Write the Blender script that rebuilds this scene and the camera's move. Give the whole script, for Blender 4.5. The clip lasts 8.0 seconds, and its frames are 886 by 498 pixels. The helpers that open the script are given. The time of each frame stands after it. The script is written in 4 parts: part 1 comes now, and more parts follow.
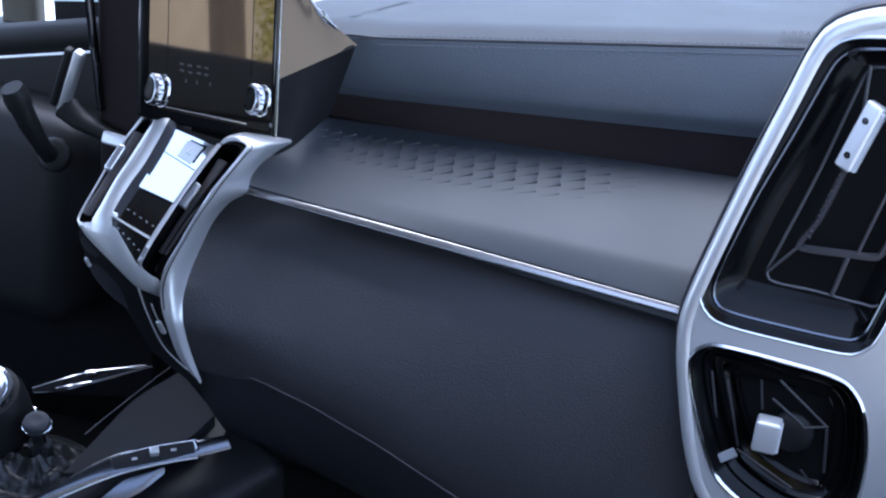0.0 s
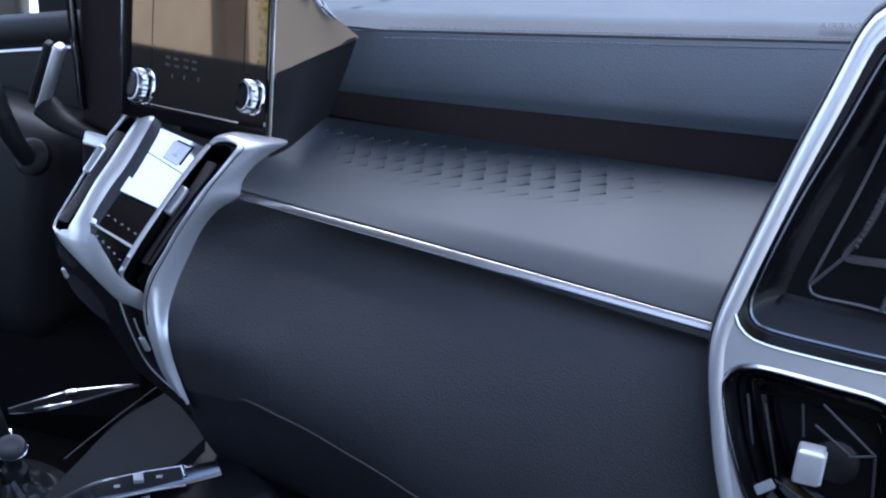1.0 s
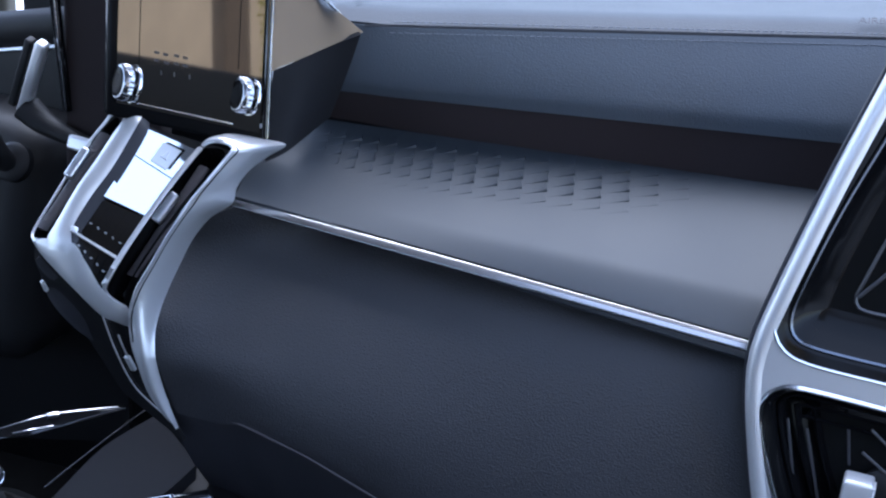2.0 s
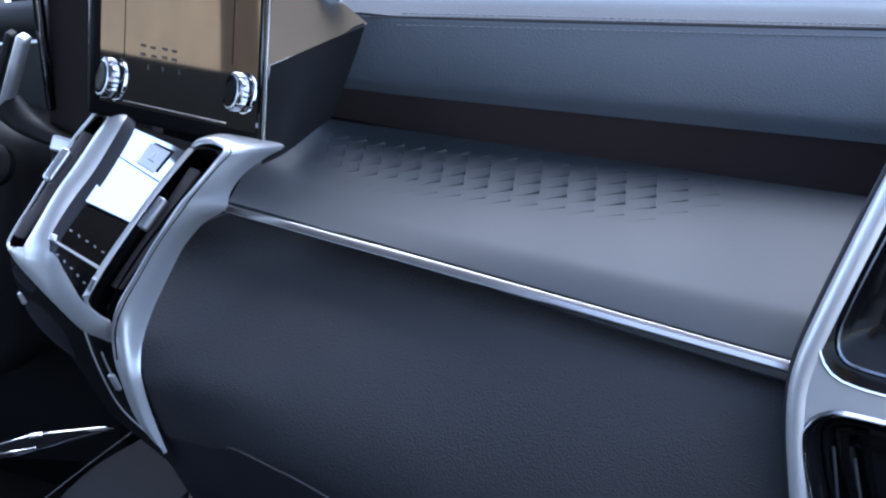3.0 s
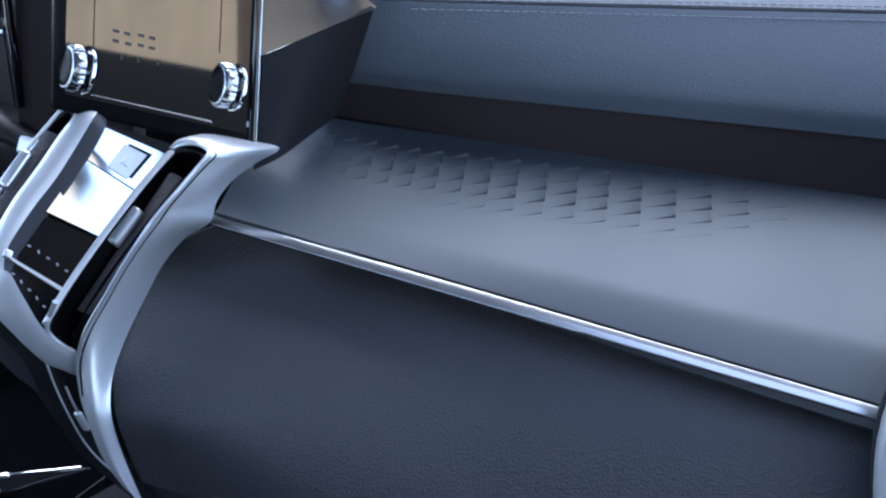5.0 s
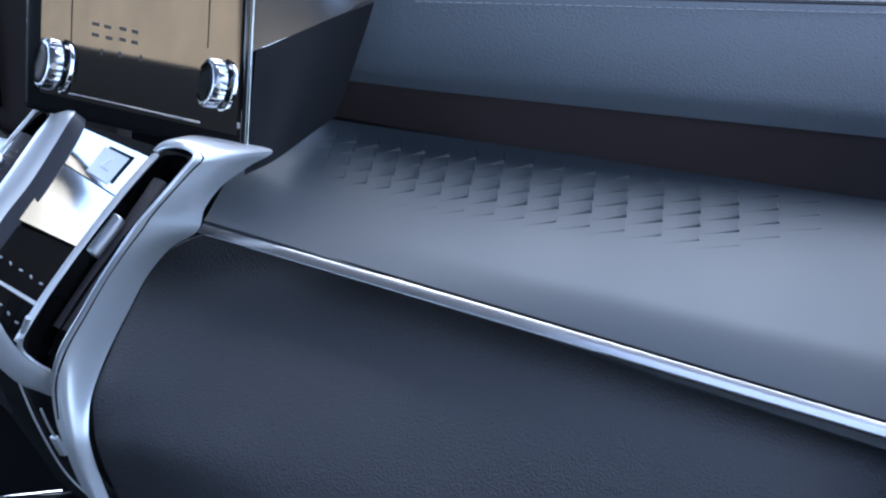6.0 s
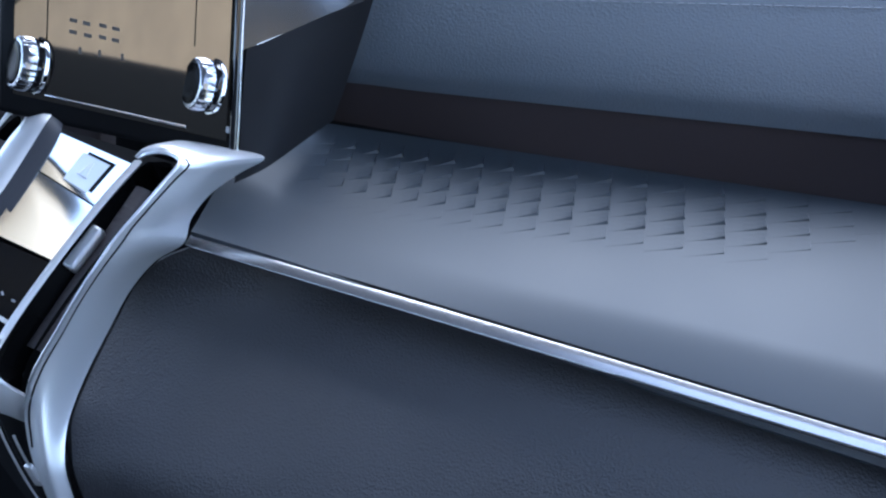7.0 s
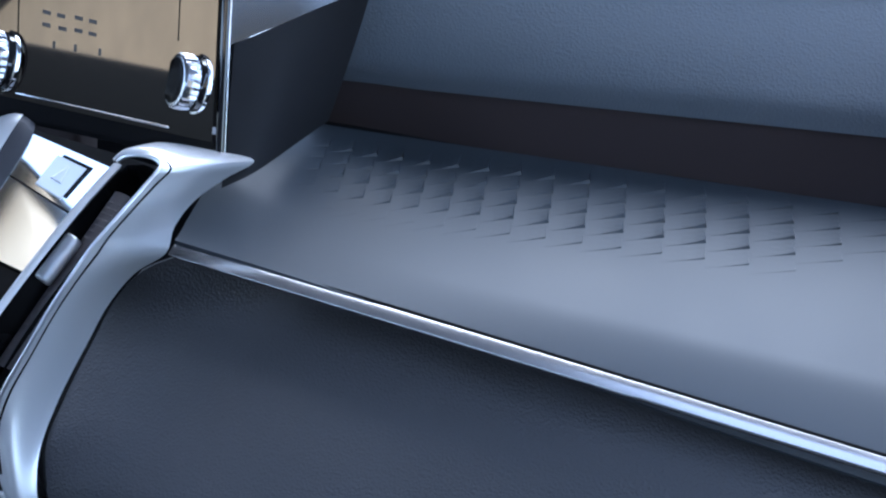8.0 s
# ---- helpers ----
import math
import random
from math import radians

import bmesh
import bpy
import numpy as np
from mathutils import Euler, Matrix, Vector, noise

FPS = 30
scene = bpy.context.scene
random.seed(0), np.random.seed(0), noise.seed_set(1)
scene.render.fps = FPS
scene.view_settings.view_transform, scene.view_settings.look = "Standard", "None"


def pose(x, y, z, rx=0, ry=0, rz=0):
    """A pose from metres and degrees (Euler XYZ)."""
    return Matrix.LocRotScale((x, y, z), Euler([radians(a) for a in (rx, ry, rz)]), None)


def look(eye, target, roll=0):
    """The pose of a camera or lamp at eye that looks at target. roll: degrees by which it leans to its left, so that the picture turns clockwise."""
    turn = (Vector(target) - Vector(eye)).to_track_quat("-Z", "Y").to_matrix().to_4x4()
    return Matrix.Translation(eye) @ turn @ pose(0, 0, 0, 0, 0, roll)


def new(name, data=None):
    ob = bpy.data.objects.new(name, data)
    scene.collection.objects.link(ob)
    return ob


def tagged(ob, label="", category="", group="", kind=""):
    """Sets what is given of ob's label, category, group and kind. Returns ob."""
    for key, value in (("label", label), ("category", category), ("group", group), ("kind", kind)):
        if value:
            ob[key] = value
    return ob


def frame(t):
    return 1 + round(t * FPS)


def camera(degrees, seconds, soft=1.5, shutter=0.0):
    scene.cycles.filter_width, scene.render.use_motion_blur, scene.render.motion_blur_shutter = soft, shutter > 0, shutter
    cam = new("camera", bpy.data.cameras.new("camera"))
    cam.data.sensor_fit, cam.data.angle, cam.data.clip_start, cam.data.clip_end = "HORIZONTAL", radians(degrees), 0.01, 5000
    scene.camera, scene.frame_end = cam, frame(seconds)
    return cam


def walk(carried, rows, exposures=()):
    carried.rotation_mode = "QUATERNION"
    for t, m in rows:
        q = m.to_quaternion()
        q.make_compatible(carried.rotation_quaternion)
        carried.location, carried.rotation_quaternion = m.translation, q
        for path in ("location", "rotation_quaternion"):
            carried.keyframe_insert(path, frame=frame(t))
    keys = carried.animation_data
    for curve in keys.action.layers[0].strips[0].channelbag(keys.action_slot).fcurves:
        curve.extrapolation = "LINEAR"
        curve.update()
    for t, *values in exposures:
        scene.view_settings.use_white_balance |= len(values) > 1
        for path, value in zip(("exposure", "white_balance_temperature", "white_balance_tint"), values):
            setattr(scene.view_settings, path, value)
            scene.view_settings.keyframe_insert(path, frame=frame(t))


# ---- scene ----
# A car dashboard seen from the open passenger side. x runs across the car, y towards the windscreen, z up.
cam = camera(41.97, 8.0, soft=2.2)
PATH = [
    (0, 0.5518, -1.0106, 1.6215, 9.801, -27.523, 6.940),
    (0.5, 0.5426, -0.9695, 1.5944, 9.924, -27.084, 6.922),
    (1, 0.5359, -0.9230, 1.5737, 10.313, -27.005, 6.805),
    (1.5, 0.5268, -0.8892, 1.5485, 10.446, -26.400, 6.754),
    (3, 0.5061, -0.7784, 1.4918, 11.449, -25.669, 6.454),
    (3.5, 0.5018, -0.7457, 1.4791, 11.935, -25.652, 6.293),
    (4, 0.4933, -0.7132, 1.4623, 12.212, -25.381, 6.246),
    (4.5, 0.4899, -0.6834, 1.4514, 12.670, -25.394, 6.153),
    (6, 0.4692, -0.5972, 1.4181, 13.154, -25.216, 6.131),
    (6.5, 0.4652, -0.5709, 1.4104, 13.501, -25.250, 6.046),
    (7, 0.4561, -0.5467, 1.3981, 13.392, -24.887, 6.049),
    (7.5, 0.4539, -0.5230, 1.3890, 13.807, -24.732, 5.956),
    (8, 0.4437, -0.4993, 1.3794, 13.519, -24.700, 6.043),
]


def aim(x, y, z, yaw, pitch, roll):
    """The camera's pose from its place, heading (to the left of +y), pitch and lean."""
    return pose(x, y, z) @ pose(0, 0, 0, 0, 0, yaw) @ pose(0, 0, 0, 90 + pitch) @ pose(0, 0, 0, 0, 0, roll)


walk(cam, [(t, aim(*row)) for t, *row in PATH], [(0.0, 2.22, 5300, 14), (8, 2.58, 5150, 9)])

# ---- daylight ----
world = bpy.data.worlds.new("sky")
scene.world = world
world.use_nodes = True
wn = world.node_tree.nodes
sky = wn.new("ShaderNodeTexSky")
sky.sky_type, sky.sun_disc = "NISHITA", False
sky.sun_elevation, sky.sun_rotation = radians(74), radians(-7)
sky.air_density, sky.dust_density, sky.ozone_density = 1.2, 1.5, 1.6
wn["Background"].inputs["Strength"].default_value = 0.15
haze = wn.new("ShaderNodeHueSaturation")
haze.inputs["Saturation"].default_value = 0.62
world.node_tree.links.new(sky.outputs[0], haze.inputs["Color"])
world.node_tree.links.new(haze.outputs[0], wn["Background"].inputs["Color"])

sun = new("sun", bpy.data.lights.new("sun", "SUN"))
sun.data.energy, sun.data.angle, sun.data.color = 0.60, radians(45), (1.0, 0.97, 0.93)
sun.matrix_world = look((-0.03, 0.26, 0.95), (0, 0, 0))

# ---- materials ----


def material(name, colour, rough=0.5, metal=0.0, grain=0.0, scale=400.0, stain=0.15, patch=9.0, coat=0.0, ior=1.5, voronoi=False):
    """A painted, moulded or plated surface: base colour with patches of wear, uneven gloss and a fine grain."""
    m = bpy.data.materials.new(name)
    m.use_nodes = True
    n, k = m.node_tree.nodes, m.node_tree.links
    b = n["Principled BSDF"]
    b.inputs["Metallic"].default_value = metal
    b.inputs["IOR"].default_value = ior
    b.inputs["Coat Weight"].default_value = coat
    b.inputs["Coat Roughness"].default_value = 0.04
    at = n.new("ShaderNodeTexCoord")
    big = n.new("ShaderNodeTexNoise")
    big.inputs["Scale"].default_value, big.inputs["Detail"].default_value = patch, 5
    k.new(at.outputs["Object"], big.inputs["Vector"])
    mix = n.new("ShaderNodeMix")
    mix.data_type = "RGBA"
    mix.inputs[6].default_value = (*[c * (1 - stain) for c in colour], 1)
    mix.inputs[7].default_value = (*[min(1, c * (1 + stain)) for c in colour], 1)
    k.new(big.outputs["Fac"], mix.inputs[0])
    k.new(mix.outputs[2], b.inputs["Base Color"])
    fine = n.new("ShaderNodeTexNoise")
    fine.inputs["Scale"].default_value, fine.inputs["Detail"].default_value = scale, 3
    k.new(at.outputs["Object"], fine.inputs["Vector"])
    gloss = n.new("ShaderNodeMapRange")
    gloss.inputs["To Min"].default_value, gloss.inputs["To Max"].default_value = rough * 0.85, min(1, rough * 1.15)
    k.new(big.outputs["Fac"], gloss.inputs["Value"])
    k.new(gloss.outputs[0], b.inputs["Roughness"])
    if grain:
        bump = n.new("ShaderNodeBump")
        bump.inputs["Strength"].default_value, bump.inputs["Distance"].default_value = grain, 0.0006
        if voronoi:
            cell = n.new("ShaderNodeTexVoronoi")
            cell.inputs["Scale"].default_value = scale
            warp = n.new("ShaderNodeVectorMath")
            warp.operation = "MULTIPLY_ADD"
            warp.inputs[1].default_value = (0.0014, 0.0014, 0.0014)
            k.new(fine.outputs["Color"], warp.inputs[0])
            k.new(at.outputs["Object"], warp.inputs[2])
            k.new(warp.outputs[0], cell.inputs["Vector"])
            k.new(cell.outputs["Distance"], bump.inputs["Height"])
        else:
            k.new(fine.outputs["Fac"], bump.inputs["Height"])
        k.new(bump.outputs["Normal"], b.inputs["Normal"])
    return m


# One leatherette twice: the face lightened for skylight, the top darkened against glare.
FACE_LIT = material("leatherette_face_lit", (0.080, 0.092, 0.110), 0.48, grain=0.35, scale=620, voronoi=True)
TOP_DIMMED = material("leatherette_top_dimmed", (0.024, 0.0278, 0.033), 0.62, grain=0.35, scale=620, voronoi=True)
BEVEL = material("glossy_hood_black", (0.02, 0.019, 0.018), 0.10, ior=2.3, stain=0.1)
LID = material("grained_charcoal_plastic", (0.030, 0.0298, 0.0330), 0.44, grain=0.65, scale=600, voronoi=True)
SOFT = material("soft_touch_plastic", (0.0255, 0.0315, 0.0385), 0.54, grain=0.10, scale=1500)
PLASTIC = material("black_plastic", (0.009, 0.009, 0.010), 0.5, grain=0.15, scale=1500, ior=1.35)
DARK = material("charcoal_plastic", (0.022, 0.022, 0.028), 0.55, grain=0.2, scale=1300)
FLANK = material("matt_black_side", (0.018, 0.018, 0.020), 0.7, ior=1.25, grain=0.2, scale=1200)
RISER = material("matt_brown_black", (0.034, 0.026, 0.027), 0.75, ior=1.3, grain=0.2, scale=1200)
GLOSS = material("piano_black", (0.006, 0.006, 0.007), 0.06, ior=1.7, stain=0.05)
SATIN = material("satin_silver", (0.66, 0.66, 0.67), 0.37, 0.62, grain=0.05, scale=2500, stain=0.05)
TRIM = material("aluminium_trim", (0.40, 0.39, 0.39), 0.24, 0.9, grain=0.05, scale=2500, stain=0.08)
BRUSHED = material("matt_chrome", (0.68, 0.69, 0.72), 0.38, 1.0, stain=0.04)
FAINT = material("faint_print", (0.05, 0.045, 0.042), 0.5)
KNURL = material("knurled_chrome", (0.46, 0.47, 0.50), 0.22, 1.0, stain=0.06)
DARKCHROME = material("smoked_chrome", (0.13, 0.14, 0.16), 0.20, 1.0, stain=0.06)
BOOT = material("creased_black_leather", (0.010, 0.010, 0.010), 0.36, ior=1.4, grain=0.3, scale=500)
OUTDOOR_WHITE = material("outdoor_glare_white", (0.82, 0.81, 0.78), 0.8, grain=0.3, scale=80)
PILLAR = material("grey_brown_trim", (0.13, 0.115, 0.085), 0.7, grain=0.3, scale=500)
CHROME = material("chrome", (0.72, 0.73, 0.76), 0.10, 1.0, stain=0.03)
THREAD = material("grey_thread", (0.11, 0.12, 0.14), 0.8)
GAP = material("shadow_gap_rubber", (0.004, 0.004, 0.004), 0.7, ior=1.2)
VENT = material("black_vent_plastic", (0.004, 0.004, 0.0045), 0.14, ior=1.24, stain=0.1)
KEYBLACK = material("black_key_plastic", (0.005, 0.005, 0.0055), 0.22, ior=1.18, stain=0.1)
SCREEN = material("screen_glass", (0.20, 0.18, 0.15), 0.03, 1.0, stain=0.03)
LEGEND = material("key_legend", (0.45, 0.45, 0.47), 0.5)
HAZARD = material("pale_key", (0.60, 0.61, 0.62), 0.3, 0.3)
KEY = material("grey_key", (0.32, 0.33, 0.35), 0.35)
CARPET = material("dark_carpet", (0.004, 0.004, 0.004), 0.95, ior=1.15, grain=0.8, scale=900)
STONE = material("tan_render", (0.78, 0.57, 0.36), 0.85, grain=0.4, scale=60, stain=0.25, patch=3)
BOUNCE = material("pale_bounce", (0.36, 0.36, 0.355), 0.9, grain=0.6, scale=120, stain=0.3, patch=2)
MIRROR = material("mirror_black_panel", (0.68, 0.70, 0.71), 0.05, 1.0, stain=0.03)
STRUT = material("grey_vent_plastic", (0.035, 0.034, 0.038), 0.35)
RUBBER = material("ribbed_vane", (0.060, 0.052, 0.055), 0.45)
TIMBER = material("brown_timber", (0.16, 0.11, 0.07), 0.8, grain=0.4, scale=90, stain=0.3)
LINER = material("grey_headliner", (0.20, 0.20, 0.21), 0.95, grain=0.3, scale=700)
PAINT = material("white_car_paint", (0.72, 0.72, 0.74), 0.25, coat=0.6)
LEAF = material("yellow_green_leaf", (0.50, 0.42, 0.07), 0.6, stain=0.35, patch=20)
BARK = material("bark", (0.10, 0.075, 0.05), 0.9, grain=0.6, scale=80)

# ---- shaping ----
TOWARDS = Vector((0.35, -0.7, 0.62))
FACING = Vector((0.365, -0.765, 0.53))


def seating(a, b, c):
    """The matrix that sets a group of fittings, drawn square in axes of its own, raked and turned into the car."""
    return Matrix((a, b, c, (0, 0, 0, 1)))


SEAT = seating((0.9847, 0.2219, -0.0714, 0.0668), (-0.0675, 0.7649, 0.0268, 0.0182), (-0.0407, 0.2554, 0.9331, 0.0728))


def thing(name, label, category, at=(0, 0, 0), group="", kind=""):
    ob = new(name)
    ob.location = SEAT @ Vector(at)
    ob.empty_display_size = 0.02
    return tagged(ob, label, category, group, kind)


def top_of(ob):
    m = Matrix.Translation(ob.location)
    return top_of(ob.parent) @ m if ob.parent else m


def part(name, bm, mat, parent=None, label="", smooth=True):
    """Links a bmesh, whose points are in the place's own metres, as one mesh under parent."""
    mesh = bpy.data.meshes.new(name)
    bmesh.ops.transform(bm, matrix=SEAT, verts=bm.verts)
    if parent:
        bmesh.ops.transform(bm, matrix=top_of(parent).inverted(), verts=bm.verts)
    bm.to_mesh(mesh)
    bm.free()
    mesh.materials.append(mat)
    if smooth:
        for f in mesh.polygons:
            f.use_smooth = True
        mesh.set_sharp_from_angle(angle=radians(38))
    ob = new(name, mesh)
    ob.parent = parent
    return tagged(ob, label)


def curve(points, n):
    """n points, evenly spaced, on a smooth line through the given ones."""
    p = [Vector(q) for q in points]
    if len(p) == 2:
        return [p[0].lerp(p[1], i / (n - 1)) for i in range(n)]
    p = [2 * p[0] - p[1], *p, 2 * p[-1] - p[-2]]
    fine = []
    for i in range(1, len(p) - 2):
        for j in range(12):
            s = j / 12
            fine.append(0.5 * (2 * p[i] + s * (p[i + 1] - p[i - 1]) + s * s * (2 * p[i - 1] - 5 * p[i] + 4 * p[i + 1] - p[i + 2])
                               + s ** 3 * (3 * p[i] - p[i - 1] - 3 * p[i + 1] + p[i + 2])))
    fine.append(p[-2])
    d = [0.0]
    for a, b in zip(fine, fine[1:]):
        d.append(d[-1] + (b - a).length)
    out, k = [], 0
    for i in range(n):
        want = d[-1] * i / (n - 1)
        while k < len(d) - 2 and d[k + 1] < want:
            k += 1
        out.append(fine[k].lerp(fine[k + 1], (want - d[k]) / max(1e-9, d[k + 1] - d[k])))
    return out


def sheet(lines, thick=0.003, closed=False, towards=TOWARDS):
    """A skin through lines of equally many points, with a back thick metres behind it."""
    bm = bmesh.new()
    n = len(lines[0])
    rows = [[bm.verts.new(p) for p in line] for line in lines]
    for a, b in zip(rows, rows[1:]):
        for i in range(n if closed else n - 1):
            j = (i + 1) % n
            bm.faces.new((a[i], a[j], b[j], b[i]))
    bm.normal_update()
    mean = Vector()
    for f in bm.faces:
        mean += f.normal * f.calc_area()
    if mean.dot(towards) < 0:
        bmesh.ops.reverse_faces(bm, faces=bm.faces)
        bm.normal_update()
    if thick:
        back = {v: bm.verts.new(v.co - v.normal * thick) for line in rows for v in line}
        edges = [e for e in bm.edges if len(e.link_faces) == 1]
        for f in list(bm.faces):
            bm.faces.new([back[v] for v in reversed(f.verts)])
        for e in edges:
            a, b = e.verts
            if e.link_faces[0].loops[0].vert and any(l.vert is a and l.link_loop_next.vert is b for l in e.link_faces[0].loops):
                a, b = b, a
            bm.faces.new((a, b, back[b], back[a]))
    return bm


def tube(points, r, n=40, seg=10, flat=1.0, smooth=True):
    """A rod along a line; r may be a list of radii along it."""
    p = curve(points, n) if smooth else [Vector(q) for q in points]
    n = len(p)
    rs = r if isinstance(r, (list, tuple)) else [r, r]
    bm = bmesh.new()
    rings = []
    for i in range(n):
        d = (p[min(i + 1, n - 1)] - p[max(i - 1, 0)]).normalized()
        side = d.cross(Vector((0, 0, 1)) if abs(d.z) < 0.95 else Vector((0, 1, 0))).normalized()
        up = side.cross(d)
        s = i / (n - 1) * (len(rs) - 1)
        k = min(int(s), len(rs) - 2)
        rad = rs[k] + (rs[k + 1] - rs[k]) * (s - k)
        rings.append([bm.verts.new(p[i] + side * rad * math.cos(2 * math.pi * j / seg) + up * rad * flat * math.sin(2 * math.pi * j / seg)) for j in range(seg)])
    for a, b in zip(rings, rings[1:]):
        for j in range(seg):
            bm.faces.new((a[j], a[(j + 1) % seg], b[(j + 1) % seg], b[j]))
    bm.faces.new(rings[0][::-1])
    bm.faces.new(rings[-1])
    bmesh.ops.recalc_face_normals(bm, faces=bm.faces)
    return bm


def block(sx, sy, sz, bevel, m):
    """A rounded block of that size, centred on the pose m."""
    bm = bmesh.new()
    bmesh.ops.create_cube(bm, size=1.0, matrix=Matrix.Diagonal((sx, sy, sz, 1)))
    if bevel:
        bmesh.ops.bevel(bm, geom=bm.edges[:], offset=bevel, segments=3, profile=0.6, affect="EDGES")
    bmesh.ops.transform(bm, matrix=m, verts=bm.verts)
    return bm


def turned(profile, m, seg=40, ripple=0.0):
    """A turned body: profile of (radius, height) about the z axis of the pose m. ripple: depth of the flutes on its side."""
    bm = bmesh.new()
    rings = []
    for r, h in profile:
        rings.append([bm.verts.new(m @ Vector(((r - ripple * (j % 2) * (r > 0.6 * profile[1][0])) * math.cos(2 * math.pi * j / seg),
                                               (r - ripple * (j % 2) * (r > 0.6 * profile[1][0])) * math.sin(2 * math.pi * j / seg), h))) for j in range(seg)])
    for a, b in zip(rings, rings[1:]):
        for j in range(seg):
            bm.faces.new((a[j], a[(j + 1) % seg], b[(j + 1) % seg], b[j]))
    bm.faces.new(rings[0][::-1])
    bm.faces.new(rings[-1])
    bmesh.ops.recalc_face_normals(bm, faces=bm.faces)
    return bm


def frame_of(o, a, b):
    """A pose at o whose x axis runs along a and whose y axis lies towards b."""
    x = Vector(a).normalized()
    z = x.cross(Vector(b)).normalized()
    y = z.cross(x)
    return Matrix.Translation(o) @ Matrix((x, y, z)).transposed().to_4x4()


def loop_of(corners, n=72):
    """A closed smooth loop of n points through the corners."""
    c = [Vector(q) for q in corners]
    k = len(c)
    line = curve(c[-2:] + c + c[:2], 400)
    start = min(range(200), key=lambda i: (line[i] - c[0]).length)
    stop = max(range(200, 400), key=lambda i: -(line[i] - c[0]).length)
    return [line[round(start + (stop - start) * i / n)] for i in range(n)]


def ramp(x, a, b):
    s = min(1, max(0, (x - a) / (b - a)))
    return s * s * (3 - 2 * s)


# ---- the dashboard ----
dash = thing("dashboard", "charcoal dashboard with leatherette pad, shelf and glovebox", "dashboard", (0.4, 0.1, 0.6))
XS = [0.0 + 0.0125 * i for i in range(59)]


def along(y, pts):
    """A broken line: the value at y between the pairs of pts."""
    for (y0, x0), (y1, x1) in zip(pts, pts[1:]):
        if y <= y1:
            return x0 + (x1 - x0) * (y - y0) / (y1 - y0)
    return pts[-1][1]


def back_of(x):
    return 0.1895 + 0.1858 * (x - 0.163)


def shelf_left(y):
    return along(y, ((0.030, 0.1490), (0.036, 0.1490), (0.051, 0.1480), (0.072, 0.1490), (0.097, 0.1520), (0.134, 0.1560), (0.173, 0.1590), (0.30, 0.1600)))


def crease_of(x):
    """Where the shelf begins to bend down towards its front edge."""
    return 0.0743 + 0.083 * (x - 0.343)


def shelf_z(x, y):
    """The shelf's height: level behind, bent down in front of the crease towards the door, swept up to the centre stack."""
    level = 1.0785 + 0.05 * (y - 0.034)
    front = max(0.0, crease_of(x) - y)
    bend = front - 0.010 * (1 - math.exp(-front / 0.010))
    fall = 0.02 + 0.33 * ramp(x, 0.18, 0.48)
    sweep = 0.019 * ramp(y, 0.034, 0.085) * (1 - ramp(y, 0.10, 0.20))
    near = 1 - ramp(x, shelf_left(y) - 0.01, shelf_left(y) + 0.12)
    return level - fall * bend - 0.004 * ramp(x, 0.25, 0.5) * math.exp(-max(0, y - 0.034) / 0.010) + sweep * near * near


FRONT = 0.036  # the shelf's front edge


lines = []
for j in range(60):
    s = j / 59
    line = []
    for i in range(60):
        u = i / 59
        y = FRONT + s * (back_of(0.16 + u * 0.56) - FRONT)
        x = shelf_left(y) + u ** 1.25 * (0.690 - shelf_left(y))
        y = FRONT + s * (back_of(x) - FRONT)
        line.append((x, y, shelf_z(x, y)))
    lines.append(line)
shelf = part("shelf", sheet(lines, 0.004), SOFT, dash, "charcoal soft-touch shelf with embossed scales")


def ridge(x):
    return Vector((x, 0.1613 + 0.2364 * (x - 0.2), 1.1362 + 0.0251 * (x - 0.2)))


def stitch(x):
    return Vector((x, 0.1551 + 0.396 * (x - 0.2), 1.2087 + 0.0351 * (x - 0.2)))


XP = [0.178 + 0.00944 * i for i in range(60)]
riser = []
for s in range(5):
    k = s / 4
    riser.append([Vector((x - 0.040 * (1 - k) * (1 - ramp(x, 0.203, 0.30)), back_of(x) + 0.003, shelf_z(x, back_of(x)) - 0.003)).lerp(ridge(x) + Vector((0, 0.012, -0.0025)), k) for x in XP])
part("riser", sheet(riser, 0.003), RISER, dash, "matt charcoal riser behind the shelf")
face = []
for s in range(14):
    k = s / 13
    line = []
    for x in XP:
        a, b = ridge(x), stitch(x)
        p = a.lerp(b, k)
        roll = 0.008 * (1 - ramp(k, 0.0, 0.28)) ** 2
        belly = 0.006 * math.sin(math.pi * k)
        end = 0.006 * (1 - ramp(x, 0.203, 0.25)) ** 2
        line.append(p + Vector((0, roll - belly + end * (0.35 + 0.65 * k), -roll * 0.3)))
    face.append(line)
part("pad_face", sheet(face, 0.004), FACE_LIT, dash, "leatherette pad face, skylight put in as lighter blue-grey")
top = []
for s in range(16):
    k = s / 15
    top.append([stitch(x) + Vector((0, 0.002 + 0.42 * k ** 1.4 + 0.006 * (1 - ramp(x, 0.203, 0.25)) ** 2, 0.002 + 0.012 * ramp(k, 0, 0.2) - 0.13 * k ** 1.4)) for x in [0.09, 0.13, 0.165, 0.187, *XP, 0.8, 0.95]])
part("top_pad", sheet(top, 0.004, towards=Vector((0, 0, 1))), TOP_DIMMED, dash, "leatherette top of the dashboard, darkened against its sheen")
seam = part("seam", tube([stitch(x) + Vector((0, 0.002, 0.0004)) for x in XP[4:]], 0.0007, 80, 8), DARK, dash, "stitched seam groove")
